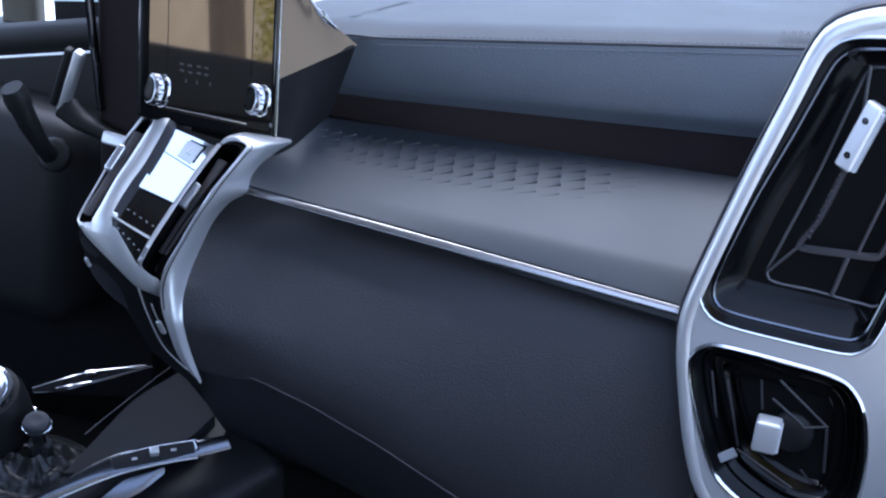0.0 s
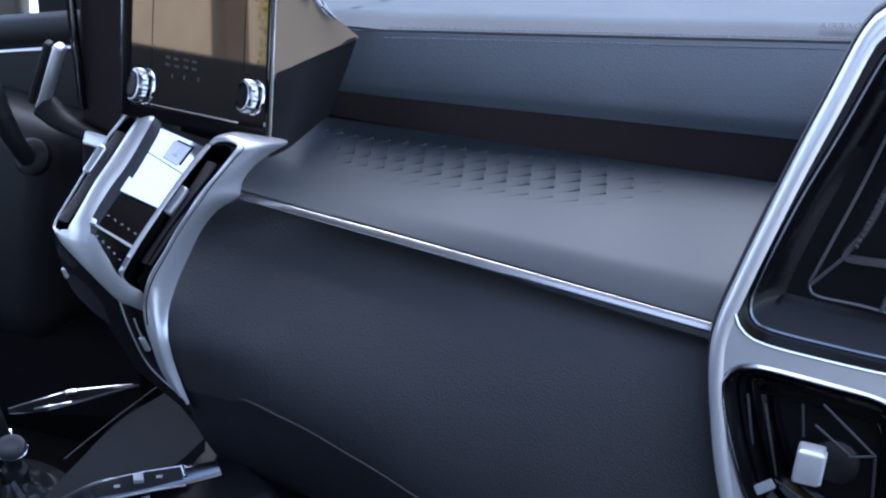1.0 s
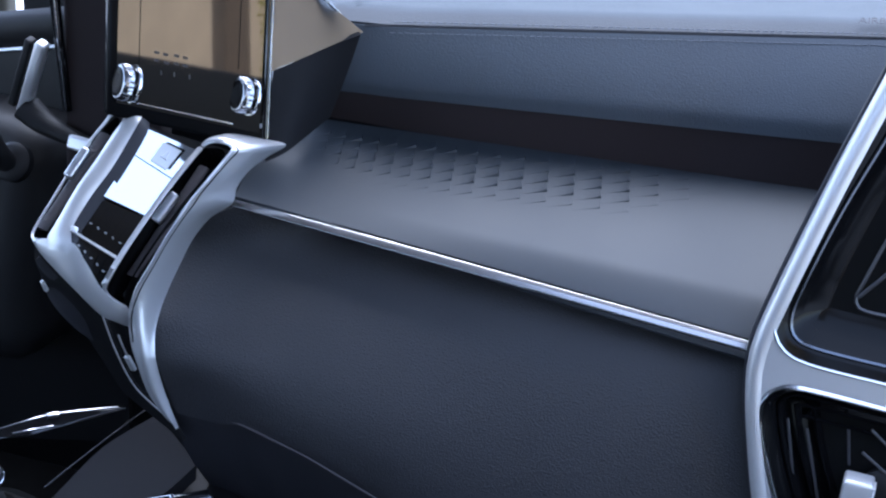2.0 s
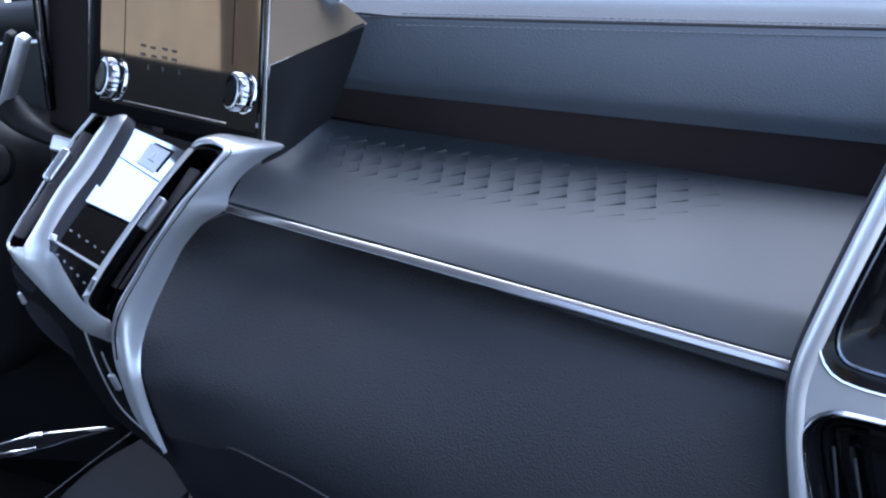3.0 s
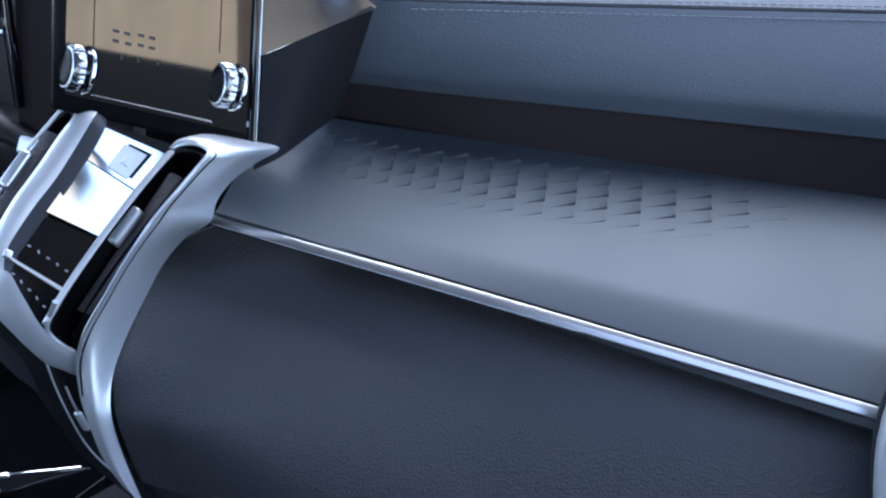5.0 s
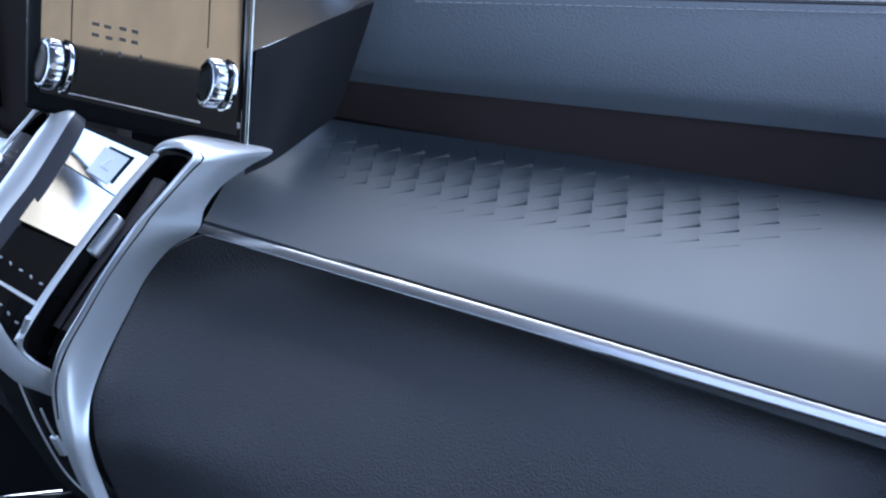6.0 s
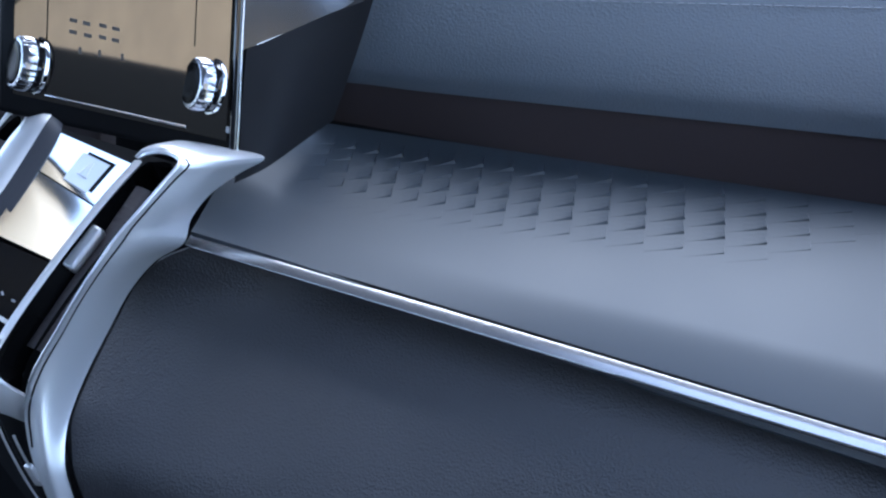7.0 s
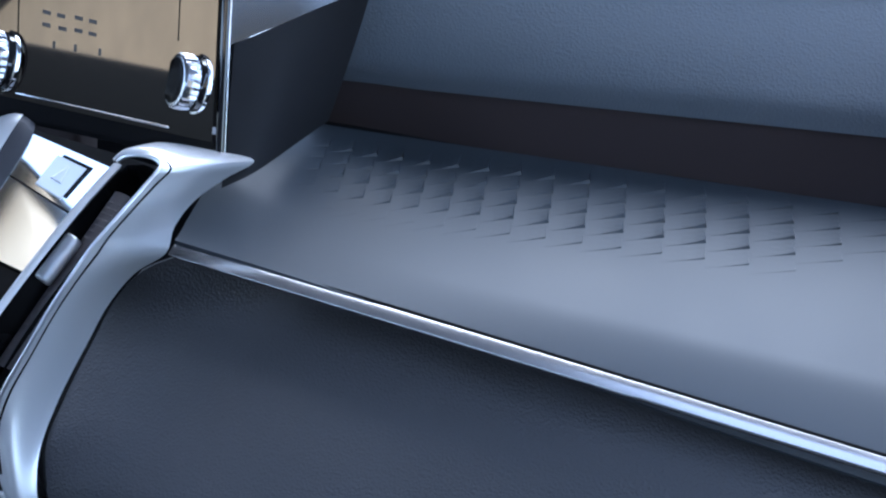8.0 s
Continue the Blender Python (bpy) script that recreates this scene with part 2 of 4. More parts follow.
for off, lift in ((-0.0075, -0.0036), (0.0075, 0.0036)):
    bm = bmesh.new()
    x = 0.240
    while x < 0.73:
        p = stitch(x) + Vector((0, off * 0.6, lift))
        q = stitch(x + 0.0042) + Vector((0, off * 0.6, lift))
        one = block((q - p).length, 0.0007, 0.0007, 0, frame_of((p + q) / 2, q - p, (0, 1, 0.3)))
        tmp = bpy.data.meshes.new("tmp")
        one.to_mesh(tmp)
        one.free()
        bm.from_mesh(tmp)
        bpy.data.meshes.remove(tmp)
        x += 0.0062
    tagged(part("stitching", bm, THREAD, seam), kind="stuff")

# silver trim strip and the dark gap above it
def strip_at(x):
    return Vector((x, 0.034, 1.0750 - 0.0010 * ramp(x, 0.3, 0.62)))


strip = []
for y, z in ((0.006, -0.0052), (-0.003, -0.0052), (-0.0050, -0.0042), (-0.0056, -0.0028), (-0.0050, -0.0016), (0.0020, 0.0010), (0.0032, 0.0010), (0.008, -0.0035)):
    strip.append([strip_at(0.1490 + 0.00880 * i) + Vector((0, y, z * (0.8 + 0.35 * ramp(i / 59, 0.0, 0.7)))) for i in range(60)])
part("trim_strip", sheet(strip, 0.002), TRIM, dash, "slim satin silver trim strip")
part("strip_gap", tube([strip_at(x) + Vector((0, 0.0034, 0.0016)) for x in (0.151, 0.25, 0.3, 0.38, 0.45, 0.53, 0.6, 0.64, 0.667)], 0.0009, 40, 8), GAP, dash)


def crease_z(x):
    pts = ((0.10, 0.862), (0.14, 0.878), (0.18, 0.903), (0.205, 0.907), (0.274, 0.892), (0.355, 0.866), (0.441, 0.831), (0.56, 0.785), (0.75, 0.715))
    for (a, p), (b, q) in zip(pts, pts[1:]):
        if x <= b:
            return p + (q - p) * (x - a) / (b - a)
    return 0.715


def lid_end(z):
    """Where the lid meets the vent surround by the door."""
    pts = ((0.70, 0.75), (0.90, 0.745), (0.948, 0.703), (0.991, 0.682), (1.045, 0.666), (1.12, 0.656))
    for (a, p), (b, q) in zip(pts, pts[1:]):
        if z <= b:
            return p + (q - p) * max(0, z - a) / (b - a)
    return 0.656


# the lid's edge beside the bezel, from the strip down, and its section farther out
LID_EDGE = ((0.1560, 0.040, 1.0700), (0.1290, 0.0290, 1.0550), (0.1088, 0.0264, 1.0285), (0.1030, 0.0111, 1.0075), (0.1064, -0.0220, 0.9920), (0.1170, -0.0580, 0.9845),
            (0.1285, -0.0764, 0.9747), (0.1340, -0.0806, 0.9585), (0.1380, -0.0744, 0.9280), (0.1440, -0.0702, 0.9020))
LID_SECTION = ((0.0, 0.105, 1.0520), (0.0, 0.088, 1.0430), (0.0, 0.056, 1.0310), (0.0, 0.018, 1.0140), (0.0, -0.015, 0.9930), (0.0, -0.040, 0.9720),
               (0.0, -0.055, 0.9500), (0.0, -0.0605, 0.9320), (0.0, -0.0620, 0.9180), (0.0, -0.0600, 0.9050))
lid = []
for k, (edge, mid) in enumerate(zip(curve(LID_EDGE, 32), curve(LID_SECTION, 32))):
    line = []
    for i in range(60):
        u = (i / 59) ** 1.25
        x = edge.x + (lid_end(mid.z) - edge.x) * u
        drop = (0.905 - crease_z(x)) * ramp(k / 31, 0.15, 1.0) ** 1.3 if x > 0.18 else 0
        out = ramp(x, edge.x - 0.02, edge.x + 0.13)
        line.append((x, edge.y + (mid.y - edge.y) * out, edge.z + (mid.z - edge.z) * out - drop))
    lid.append(line)
part("glovebox_lid", sheet(lid, 0.004), LID, dash, "curved charcoal glovebox lid")
part("lid_joint", tube([Vector(p) + Vector((-0.0012, 0.0026, 0.001)) for p in LID_EDGE[1:]], 0.0010, 50, 8), GAP, dash)
lip = [(x, -0.0632 - 0.002 * (1 - ramp(x, 0.16, 0.28)), crease_z(x) + 0.0015) for x in (0.180, 0.192, 0.205, 0.24, 0.274, 0.315, 0.355, 0.40, 0.441, 0.50, 0.56, 0.65, 0.73)]
# Lighter rod for the highlight along the lid's lower edge.
part("lid_highlight", tube(lip, 0.0011, 60, 8), RUBBER, dash)
low = []
for k in range(8):
    s = k / 7
    low.append([(x, -0.047 - 0.004 * ramp(x, 0.2, 0.45) + 0.10 * s ** 1.5, (crease_z(x) if x > 0.18 else 0.905 - 0.0 * x) + 0.004 - 0.22 * s) for x in [0.116 + 0.0107 * i for i in range(60)]])
part("lower_panel", sheet(low, 0.004), DARK, dash, "dark lower dashboard panel")


def knots(points, per=5):
    """Points on a smooth line through the given ones, equally many between each two of them."""
    p = [Vector(q) for q in points]
    p = [2 * p[0] - p[1], *p, 2 * p[-1] - p[-2]]
    out = []
    for i in range(1, len(p) - 2):
        for j in range(per):
            s = j / per
            out.append(0.5 * (2 * p[i] + s * (p[i + 1] - p[i - 1]) + s * s * (2 * p[i - 1] - 5 * p[i] + 4 * p[i + 1] - p[i + 2])
                              + s ** 3 * (3 * p[i] - p[i - 1] - 3 * p[i + 1] + p[i + 2])))
    return out + [p[-2]]


def band(pairs, crown=0.004, across=8, thick=0.004, per=5, power=0.6, push=0.0):
    """A band between the first and the second points of the pairs, arched by crown."""
    a, b = knots([q[0] for q in pairs], per), knots([q[1] for q in pairs], per)
    n = len(a)
    ups = []
    for i in range(n):
        along = (a[min(i + 1, n - 1)] - a[max(i - 1, 0)]) + (b[min(i + 1, n - 1)] - b[max(i - 1, 0)])
        up = along.cross(b[i] - a[i])
        up = up.normalized() if up.length > 1e-12 else TOWARDS.normalized()
        ups.append(-up if up.dot(TOWARDS) < 0 else up)
    lines = []
    for k in range(across):
        s = k / (across - 1)
        lines.append([a[i].lerp(b[i], s) + ups[i] * crown * math.sin(math.pi * s) ** power + FACING * push * math.sin(math.pi * s) ** 1.5 for i in range(n)])
    return sheet(lines, thick)


def recess(loop, depth, shrink=0.92, steps=3):
    """A tub behind a closed loop: walls that narrow inwards and a floor. depth is a vector."""
    c = sum((Vector(p) for p in loop), Vector()) / len(loop)
    bm = bmesh.new()
    rows = []
    for s in range(steps):
        k = s / (steps - 1)
        rows.append([bm.verts.new(c.lerp(Vector(p), 1 - (1 - shrink) * k) + Vector(depth) * k) for p in loop])
    n = len(loop)
    for a, b in zip(rows, rows[1:]):
        for i in range(n):
            bm.faces.new((a[i], a[(i + 1) % n], b[(i + 1) % n], b[i]))
    mid = bm.verts.new(c + Vector(depth))
    for i in range(n):
        bm.faces.new((rows[-1][i], rows[-1][(i + 1) % n], mid))
    bmesh.ops.recalc_face_normals(bm, faces=bm.faces)
    return bm


# ---- the centre stack: satin bezels, vents and climate keys ----
SEAT = seating((0.9319, 0.2227, -0.0641, 0.0773), (-0.0287, 0.7231, 0.0223, -0.0041), (-0.0538, 0.2504, 0.9120, 0.1090))
stack = thing("centre_vent_panel", "satin silver centre stack with upright vents and climate keys", "vent panel", (0.08, 0.0, 0.82))
BEZEL_IN = ((0.1321, 0.0137, 1.1368), (0.1375, 0.0133, 1.1411), (0.1466, 0.0144, 1.144), (0.1563, 0.0142, 1.1446), (0.1625, 0.0111, 1.1441), (0.1644, 0.005, 1.1432), (0.1617, -0.003, 1.1379),
            (0.1571, -0.021, 1.1278), (0.1518, -0.0341, 1.1182), (0.1485, -0.0412, 1.1116), (0.1435, -0.0545, 1.0985), (0.1364, -0.0648, 1.0824), (0.1299, -0.0765, 1.0645), (0.1193, -0.0871, 1.0396),
            (0.1125, -0.0912, 1.0147), (0.1133, -0.0927, 0.9872), (0.1182, -0.0926, 0.965), (0.1247, -0.0873, 0.9293), (0.1349, -0.0782, 0.8986), (0.1427, -0.0708, 0.8845))
BEZEL_OUT = ((0.1254, 0.0197, 1.132), (0.1268, 0.0298, 1.1353), (0.1327, 0.0405, 1.1353), (0.1376, 0.0544, 1.1308), (0.1516, 0.076, 1.1195), (0.1711, 0.0922, 1.11), (0.1637, 0.0715, 1.1058),
             (0.1557, 0.0512, 1.0992), (0.151, 0.0364, 1.0881), (0.1506, 0.027, 1.0754), (0.1321, 0.0215, 1.0596), (0.1188, 0.0114, 1.0394), (0.1146, -0.0059, 1.0212), (0.1179, -0.0385, 1.0057),
             (0.1258, -0.0686, 0.9939), (0.133, -0.0844, 0.9807), (0.1367, -0.0878, 0.964), (0.1377, -0.0804, 0.9315), (0.1413, -0.0752, 0.905), (0.1449, -0.0716, 0.8853))
part("bezel", band(list(zip(BEZEL_IN, BEZEL_OUT)), 0.0012, 24, 0.001, 5, 1.5, 0.0085), SATIN, stack, "broad satin silver bezel with a pointed fin")
part("vent_rim", tube([Vector(p) + FACING * 0.002 for p in BEZEL_IN[:15]], 0.0011, 90, 8), BRUSHED, stack, "thin bright rim of the vent")
part("rim_groove", tube([Vector(p).lerp(Vector(q), 0.13) + FACING * 0.0030 for p, q in zip(BEZEL_IN[4:16], BEZEL_OUT[4:16])], 0.0007, 80, 6), GAP, stack)
LEFT_LOBE = (
    ((0.0324, 0.02, 1.138), (0.0284, 0.025, 1.137)), ((0.0384, 0.019, 1.141), (0.0364, 0.031, 1.142)),
    ((0.0464, 0.016, 1.142), (0.0514, 0.031, 1.146)), ((0.0494, 0.007, 1.139), (0.0633, 0.023, 1.1476)),
    ((0.0484, -0.011, 1.132), (0.0689, 0.004, 1.145)), ((0.0454, -0.036, 1.118), (0.0659, -0.033, 1.121)),
    ((0.0424, -0.056, 1.106), (0.0599, -0.056, 1.105)), ((0.0374, -0.079, 1.085), (0.0566, -0.083, 1.0868)),
    ((0.0344, -0.091, 1.074), (0.0609, -0.094, 1.0783)), ((0.035, -0.0968, 1.066), (0.064, -0.0988, 1.068)))
LOBE_SHADE = (
    ((0.0633, 0.023, 1.1476), (0.0694, 0.024, 1.142)), ((0.0689, 0.004, 1.145), (0.0784, 0.005, 1.139)),
    ((0.0659, -0.033, 1.121), (0.0754, -0.032, 1.115)), ((0.0599, -0.056, 1.105), (0.0694, -0.055, 1.099)),
    ((0.0566, -0.083, 1.0868), (0.0644, -0.082, 1.081)), ((0.0609, -0.094, 1.0783), (0.0644, -0.093, 1.073)))
# The lobe's shaded inner side, coloured charcoal instead of satin.
part("lobe_shade", band(LOBE_SHADE, 0.0005, 6), DARK, stack, "inner flank of the bezel, its shade put in as charcoal")
part("bezel", band(LEFT_LOBE, 0.005), SATIN, stack)
BAR = (
    ((0.0284, -0.094, 1.071), (0.0184, -0.091, 1.065)), ((0.0404, -0.094, 1.074), (0.0284, -0.097, 1.058)),
    ((0.0634, -0.096, 1.077), (0.0464, -0.1, 1.046)), ((0.0768, -0.0961, 1.0593), (0.0644, -0.102, 1.034)),
    ((0.0886, -0.0942, 1.0358), (0.0817, -0.0905, 1.0046)), ((0.0977, -0.0884, 1.0229), (0.0928, -0.0811, 0.9936)),
    ((0.1067, -0.0786, 1.01), (0.1059, -0.0687, 0.9795)))
part("lower_bar", band(BAR, 0.004), SATIN, stack)
PANEL = (
    ((0.0737, 0.0145, 1.139), (0.1074, 0.0399, 1.1136)), ((0.0734, -0.0058, 1.1292), (0.1053, 0.0083, 1.1042)),
    ((0.0699, -0.0384, 1.1121), (0.1018, -0.0223, 1.0906)), ((0.0664, -0.069, 1.095), (0.0977, -0.0514, 1.0749)),
    ((0.0624, -0.088, 1.081), (0.0928, -0.0761, 1.0576)), ((0.0664, -0.098, 1.074), (0.088, -0.0938, 1.0402)))
RIM = tuple((b, (b[0] + 0.0065, b[1] + 0.001, b[2] + 0.003)) for a, b in PANEL)
part("inner_rim", band(RIM, 0.0025, 6), SATIN, stack, "thin satin rim beside the vent")
part("rim_line", tube([(0.0304, 0.021, 1.138), (0.0224, -0.011, 1.118), (0.0134, -0.051, 1.085), (0.0149, -0.086, 1.069), (0.0264, -0.097, 1.069)], 0.0013, 40, 8), SATIN, stack)
part("vent_foot_rim", tube([(0.102, -0.094, 1.063), (0.09, -0.089, 1.041), (0.085, -0.085, 1.027), (0.091, -0.081, 1.016), (0.101, -0.078, 1.01)], 0.0019, 24, 8), SATIN, stack)
body_l = [(0.0121, 0.0413, 1.1247), (0.0121, -0.0037, 1.0987), (0.0061, -0.0437, 1.0647), (0.0061, -0.0757, 1.0447), (0.0141, -0.0797, 1.0177), (0.0201, -0.0677, 0.9827), (0.0381, -0.0537, 0.9427), (0.0521, -0.0237, 0.8627)]
body_r = [(0.1300, 0.082, 1.0941), (0.1250, 0.024, 1.0680), (0.1160, -0.010, 1.0420), (0.1080, -0.038, 1.0091), (0.1086, -0.0621, 0.9858), (0.1046, -0.0491, 0.9358), (0.1046, -0.0341, 0.8758), (0.1116, -0.0141, 0.8158)]
part("stack_body", band(list(zip(body_l, body_r)), 0.0, 10, 0.004), PLASTIC, stack, "black plastic body behind the bezels")


def panel_at(s, u):
    """A place on the climate panel: s from its top to its bottom, u across."""
    a, b = knots([q[0] for q in PANEL], 10), knots([q[1] for q in PANEL], 10)
    k = s * (len(a) - 1)
    i = min(int(k), len(a) - 2)
    p, q = a[i].lerp(a[i + 1], k - i), b[i].lerp(b[i + 1], k - i)
    return p.lerp(q, u)


def panel_piece(s0, s1, u0, u1, lift, mat, name, label="", parent=None):
    up = Vector((0.05, -0.55, 0.83)).normalized() * lift
    lines = [[panel_at(s0 + (s1 - s0) * i / 7, u0 + (u1 - u0) * j / 7) + up for j in range(8)] for i in range(8)]
    return part(name, sheet(lines, 0.003), mat, parent or stack, label)


upper = panel_piece(0.0, 0.235, 0.0, 1.0, -0.001, MIRROR, "upper_panel", "glossy black panel with the hazard key")
facing = (panel_at(0.0, 1.0) - panel_at(0.235, 0.0)).cross(panel_at(0.0, 0.0) - panel_at(0.235, 1.0)).normalized()
pane = []
for i in range(8):
    line = []
    for j in range(8):
        head, p = panel_at(0.242, 0.5), panel_at(0.242 + 0.258 * i / 7, j / 7)
        line.append(p - facing * (0.55 * (p - head).dot(facing)) + Vector((0, 0.0006, -0.0008)))
    pane.append(line)
part("climate_display", sheet(pane, 0.003), MIRROR, stack, "glossy black climate display")
keys = panel_piece(0.503, 0.775, 0.02, 0.98, -0.0045, VENT, "key_bed", "black bed of the climate keys")
keys_low = panel_piece(0.80, 1.0, 0.02, 0.98, -0.0045, VENT, "key_bed")
for i in range(5):
    panel_piece(0.512, 0.768, 0.03 + 0.19 * i, 0.207 + 0.19 * i, -0.0022, KEYBLACK, "climate_key", "", keys)
    panel_piece(0.806, 0.985, 0.03 + 0.19 * i, 0.207 + 0.19 * i, -0.0022, KEYBLACK, "climate_key", "", keys_low)
panel_piece(0.778, 0.797, -0.02, 1.0, 0.001, SATIN, "key_bar")
key_end = panel_at(0.785, -0.05)
part("key_bar_end", block(0.006, 0.006, 0.004, 0.0015, frame_of(key_end + Vector((0, -0.001, 0.003)), (0.6, 0.4, -0.4), (0, 0.8, 0.5))), BRUSHED, stack)
# Shading at the key's top and right, laid in as a black sheet.
panel_piece(0.036, 0.20, 0.46, 0.845, 0.0006, KEYBLACK, "key_shade", "black sheet for the shade above and beside the key", upper)
hazard = panel_piece(0.055, 0.215, 0.42, 0.80, 0.0016, HAZARD, "hazard_key", "raised grey hazard warning key", upper)
tri = [panel_at(0.09, 0.63), panel_at(0.17, 0.56), panel_at(0.17, 0.68)]
lift = Vector((0.0, -0.001, 0.0026))
part("triangle", tube([tri[0] + lift, tri[1] + lift, tri[2] + lift, tri[0] + lift], 0.0008, 4, 6, smooth=False), PAINT, upper)
for row, s in ((keys, 0.66), (keys_low, 0.88)):
    for i in range(5):
        p = panel_at(s + 0.008 * i, 0.115 + 0.19 * i) + Vector((0, -0.0006, -0.0008))
        part("legend", block(0.0026, 0.0013, 0.0008, 0.0002, frame_of(p, (0.5, -0.4, -0.35) if i % 2 else (1, 0, -0.2), (0, 0.8, 0.5))), KEY, row)

OPEN_R = [(0.1086, 0.0454, 1.1089), (0.1156, 0.0489, 1.1129), (0.1277, 0.05, 1.115), (0.1348, 0.0403, 1.1123), (0.1262, 0.0134, 1.0979), (0.1174, -0.0073, 1.0821), (0.1034, -0.0423, 1.0501), (0.0944, -0.0623, 1.0241), (0.0931, -0.0728, 1.0056), (0.0886, -0.0746, 1.0089), (0.0796, -0.0726, 1.0169), (0.0806, -0.0666, 1.0289), (0.0916, -0.0476, 1.0589), (0.0986, -0.0236, 1.0789), (0.1036, 0.0014, 1.0929)]
OPEN_L = [(0.033, 0.0197, 1.1354), (0.043, 0.0167, 1.1384), (0.047, 0.0047, 1.1344), (0.045, -0.0203, 1.1224), (0.041, -0.0553, 1.1014), (0.034, -0.0883, 1.0704), (0.026, -0.0943, 1.0664), (0.016, -0.0863, 1.0674), (0.015, -0.0503, 1.0854), (0.023, -0.0103, 1.1154)]
for loop, shift in ((OPEN_R, 0.0), (OPEN_L, -0.1045)):
    vent = part("vent", recess(loop_of(loop, 60), (0.006, 0.018, -0.026), 0.86), VENT, stack, "black upright air vent")
    if shift == 0.0:
        line = [(0.1186, 0.0368, 1.0967), (0.1146, 0.0088, 1.0797), (0.1061, -0.0242, 1.0537), (0.0941, -0.0522, 1.0237)]
        tab, run = (0.1063, -0.0132, 1.0788), (-0.011, -0.033, -0.026)
    else:
        line = [(0.0381, 0.0032, 1.1264), (0.0331, -0.0288, 1.1054), (0.0291, -0.0568, 1.0864), (0.0231, -0.0808, 1.0684)]
        tab, run = (0.0286, -0.0308, 1.1124), (-0.006, -0.033, -0.022)
    line = [Vector(p) + Vector((0.0, -0.0030, 0.0050)) for p in line]
    spine = knots(line, 8)
    half = Vector((0.0048, 0.0008, -0.0012))
    vane = part("vane", band([(p - half, p + half) for p in spine[::4]], 0.0022, 8, 0.006), RUBBER, vent, "dark ribbed vane")
    for i in range(2, len(spine) - 2):
        part("rib", tube([spine[i] - half * 0.7 + Vector((0, -0.0008, 0.0017)), spine[i] + half * 0.7 + Vector((0, -0.0008, 0.0017))], 0.0006, 3, 6), RUBBER, vane)
    part("slider", block(0.031, 0.0085, 0.009, 0.0025, frame_of(Vector(tab) + Vector((0.001, -0.002, 0.003)), run, (1, 0.2, 0.1))), BRUSHED, vent, "silver slider tab")
    for i in range(3):
        k = 0.25 + 0.28 * i
        c = knots(line, 10)
        p = c[round(k * (len(c) - 1))]
        part("cross_bar", block(0.018, 0.0016, 0.004, 0.0004, frame_of(p + Vector((-0.001, 0.009, -0.017)), (1, -0.2, -0.25), (0, 1, 0.6))), STRUT, vent)
slit = part("lower_vent", band((((0.081, -0.083, 1.002), (0.099, -0.080, 0.994)), ((0.085, -0.073, 0.958), (0.104, -0.070, 0.956)), ((0.092, -0.058, 0.910), (0.108, -0.057, 0.915)), ((0.107, -0.043, 0.876), (0.112, -0.044, 0.878))), -0.006, 6), PLASTIC, stack, "slim black lower vent")
part("slit_line", tube([(0.080, -0.086, 1.004), (0.084, -0.076, 0.959), (0.091, -0.061, 0.910), (0.106, -0.046, 0.876), (0.113, -0.042, 0.868)], 0.0009, 40, 6), SATIN, slit)
part("slider", block(0.019, 0.006, 0.004, 0.0015, frame_of((0.0985, -0.074, 0.946), (0.006, 0.010, -0.034), (1, 0, 0))), SATIN, slit, "small silver tab")
part("slit_stem", tube([(0.095, -0.084, 0.982), (0.0965, -0.080, 0.966), (0.099, -0.074, 0.946)], 0.0009, 10, 6), SATIN, slit)
leaf = part("lower_vent", band((((0.010, -0.080, 1.036), (0.014, -0.080, 1.040)), ((0.014, -0.072, 0.990), (0.036, -0.074, 1.010)), ((0.028, -0.060, 0.956), (0.046, -0.062, 0.972)), ((0.042, -0.052, 0.940), (0.046, -0.053, 0.944))), 0.002, 6), DARK, stack)
part("slider", block(0.012, 0.004, 0.004, 0.0012, frame_of((0.015, -0.078, 1.008), (0.004, 0.004, -0.02), (1, 0, 0))), SATIN, leaf)

# ---- the screen, its knobs and the hood's flank ----
SEAT = seating((0.9405, 0.2012, -0.0528, 0.0667), (-0.0323, 0.7282, 0.0117, 0.0046), (-0.0549, 0.2524, 0.9009, 0.1228))
media = thing("infotainment_unit", "glossy black touch screen unit with two knurled knobs", "screen", (0.10, 0.07, 1.12))
SA, SB, SN = Vector((0.7904, 0.5363, -0.2961)), Vector((-0.1346, 0.3647, 0.9214)), Vector((0.6125, -0.7003, 0.3667))
SO = Vector((0.151, 0.085, 1.118))


def on_screen(a, b, d=0.0):
    return SO + SA * a + SB * b + SN * d


def slab(a0, a1, b0, b1, d, thick, bevel=0.001):
    m = Matrix((SA, SB, SN)).transposed().to_4x4()
    return block(a1 - a0, b1 - b0, thick, bevel, Matrix.Translation(on_screen((a0 + a1) / 2, (b0 + b1) / 2, d - thick / 2)) @ m)


part("housing", slab(-0.146, 0.006, -0.012, 0.165, 0.0, 0.02, 0.004), KEYBLACK, media, "piano black housing")
glass = part("screen_glass", slab(-0.137, -0.004, 0.001, 0.160, 0.0018, 0.0022, 0.0), SCREEN, media, "dark mirror-like screen glass", False)
part("edge_trim", slab(-0.0018, 0.0030, -0.008, 0.165, 0.003, 0.006, 0.0015), GLOSS, media, "glossy black edge")
part("edge_line", slab(0.0031, 0.0041, -0.006, 0.165, 0.0022, 0.006, 0.0003), CHROME, media, "thin chrome line")
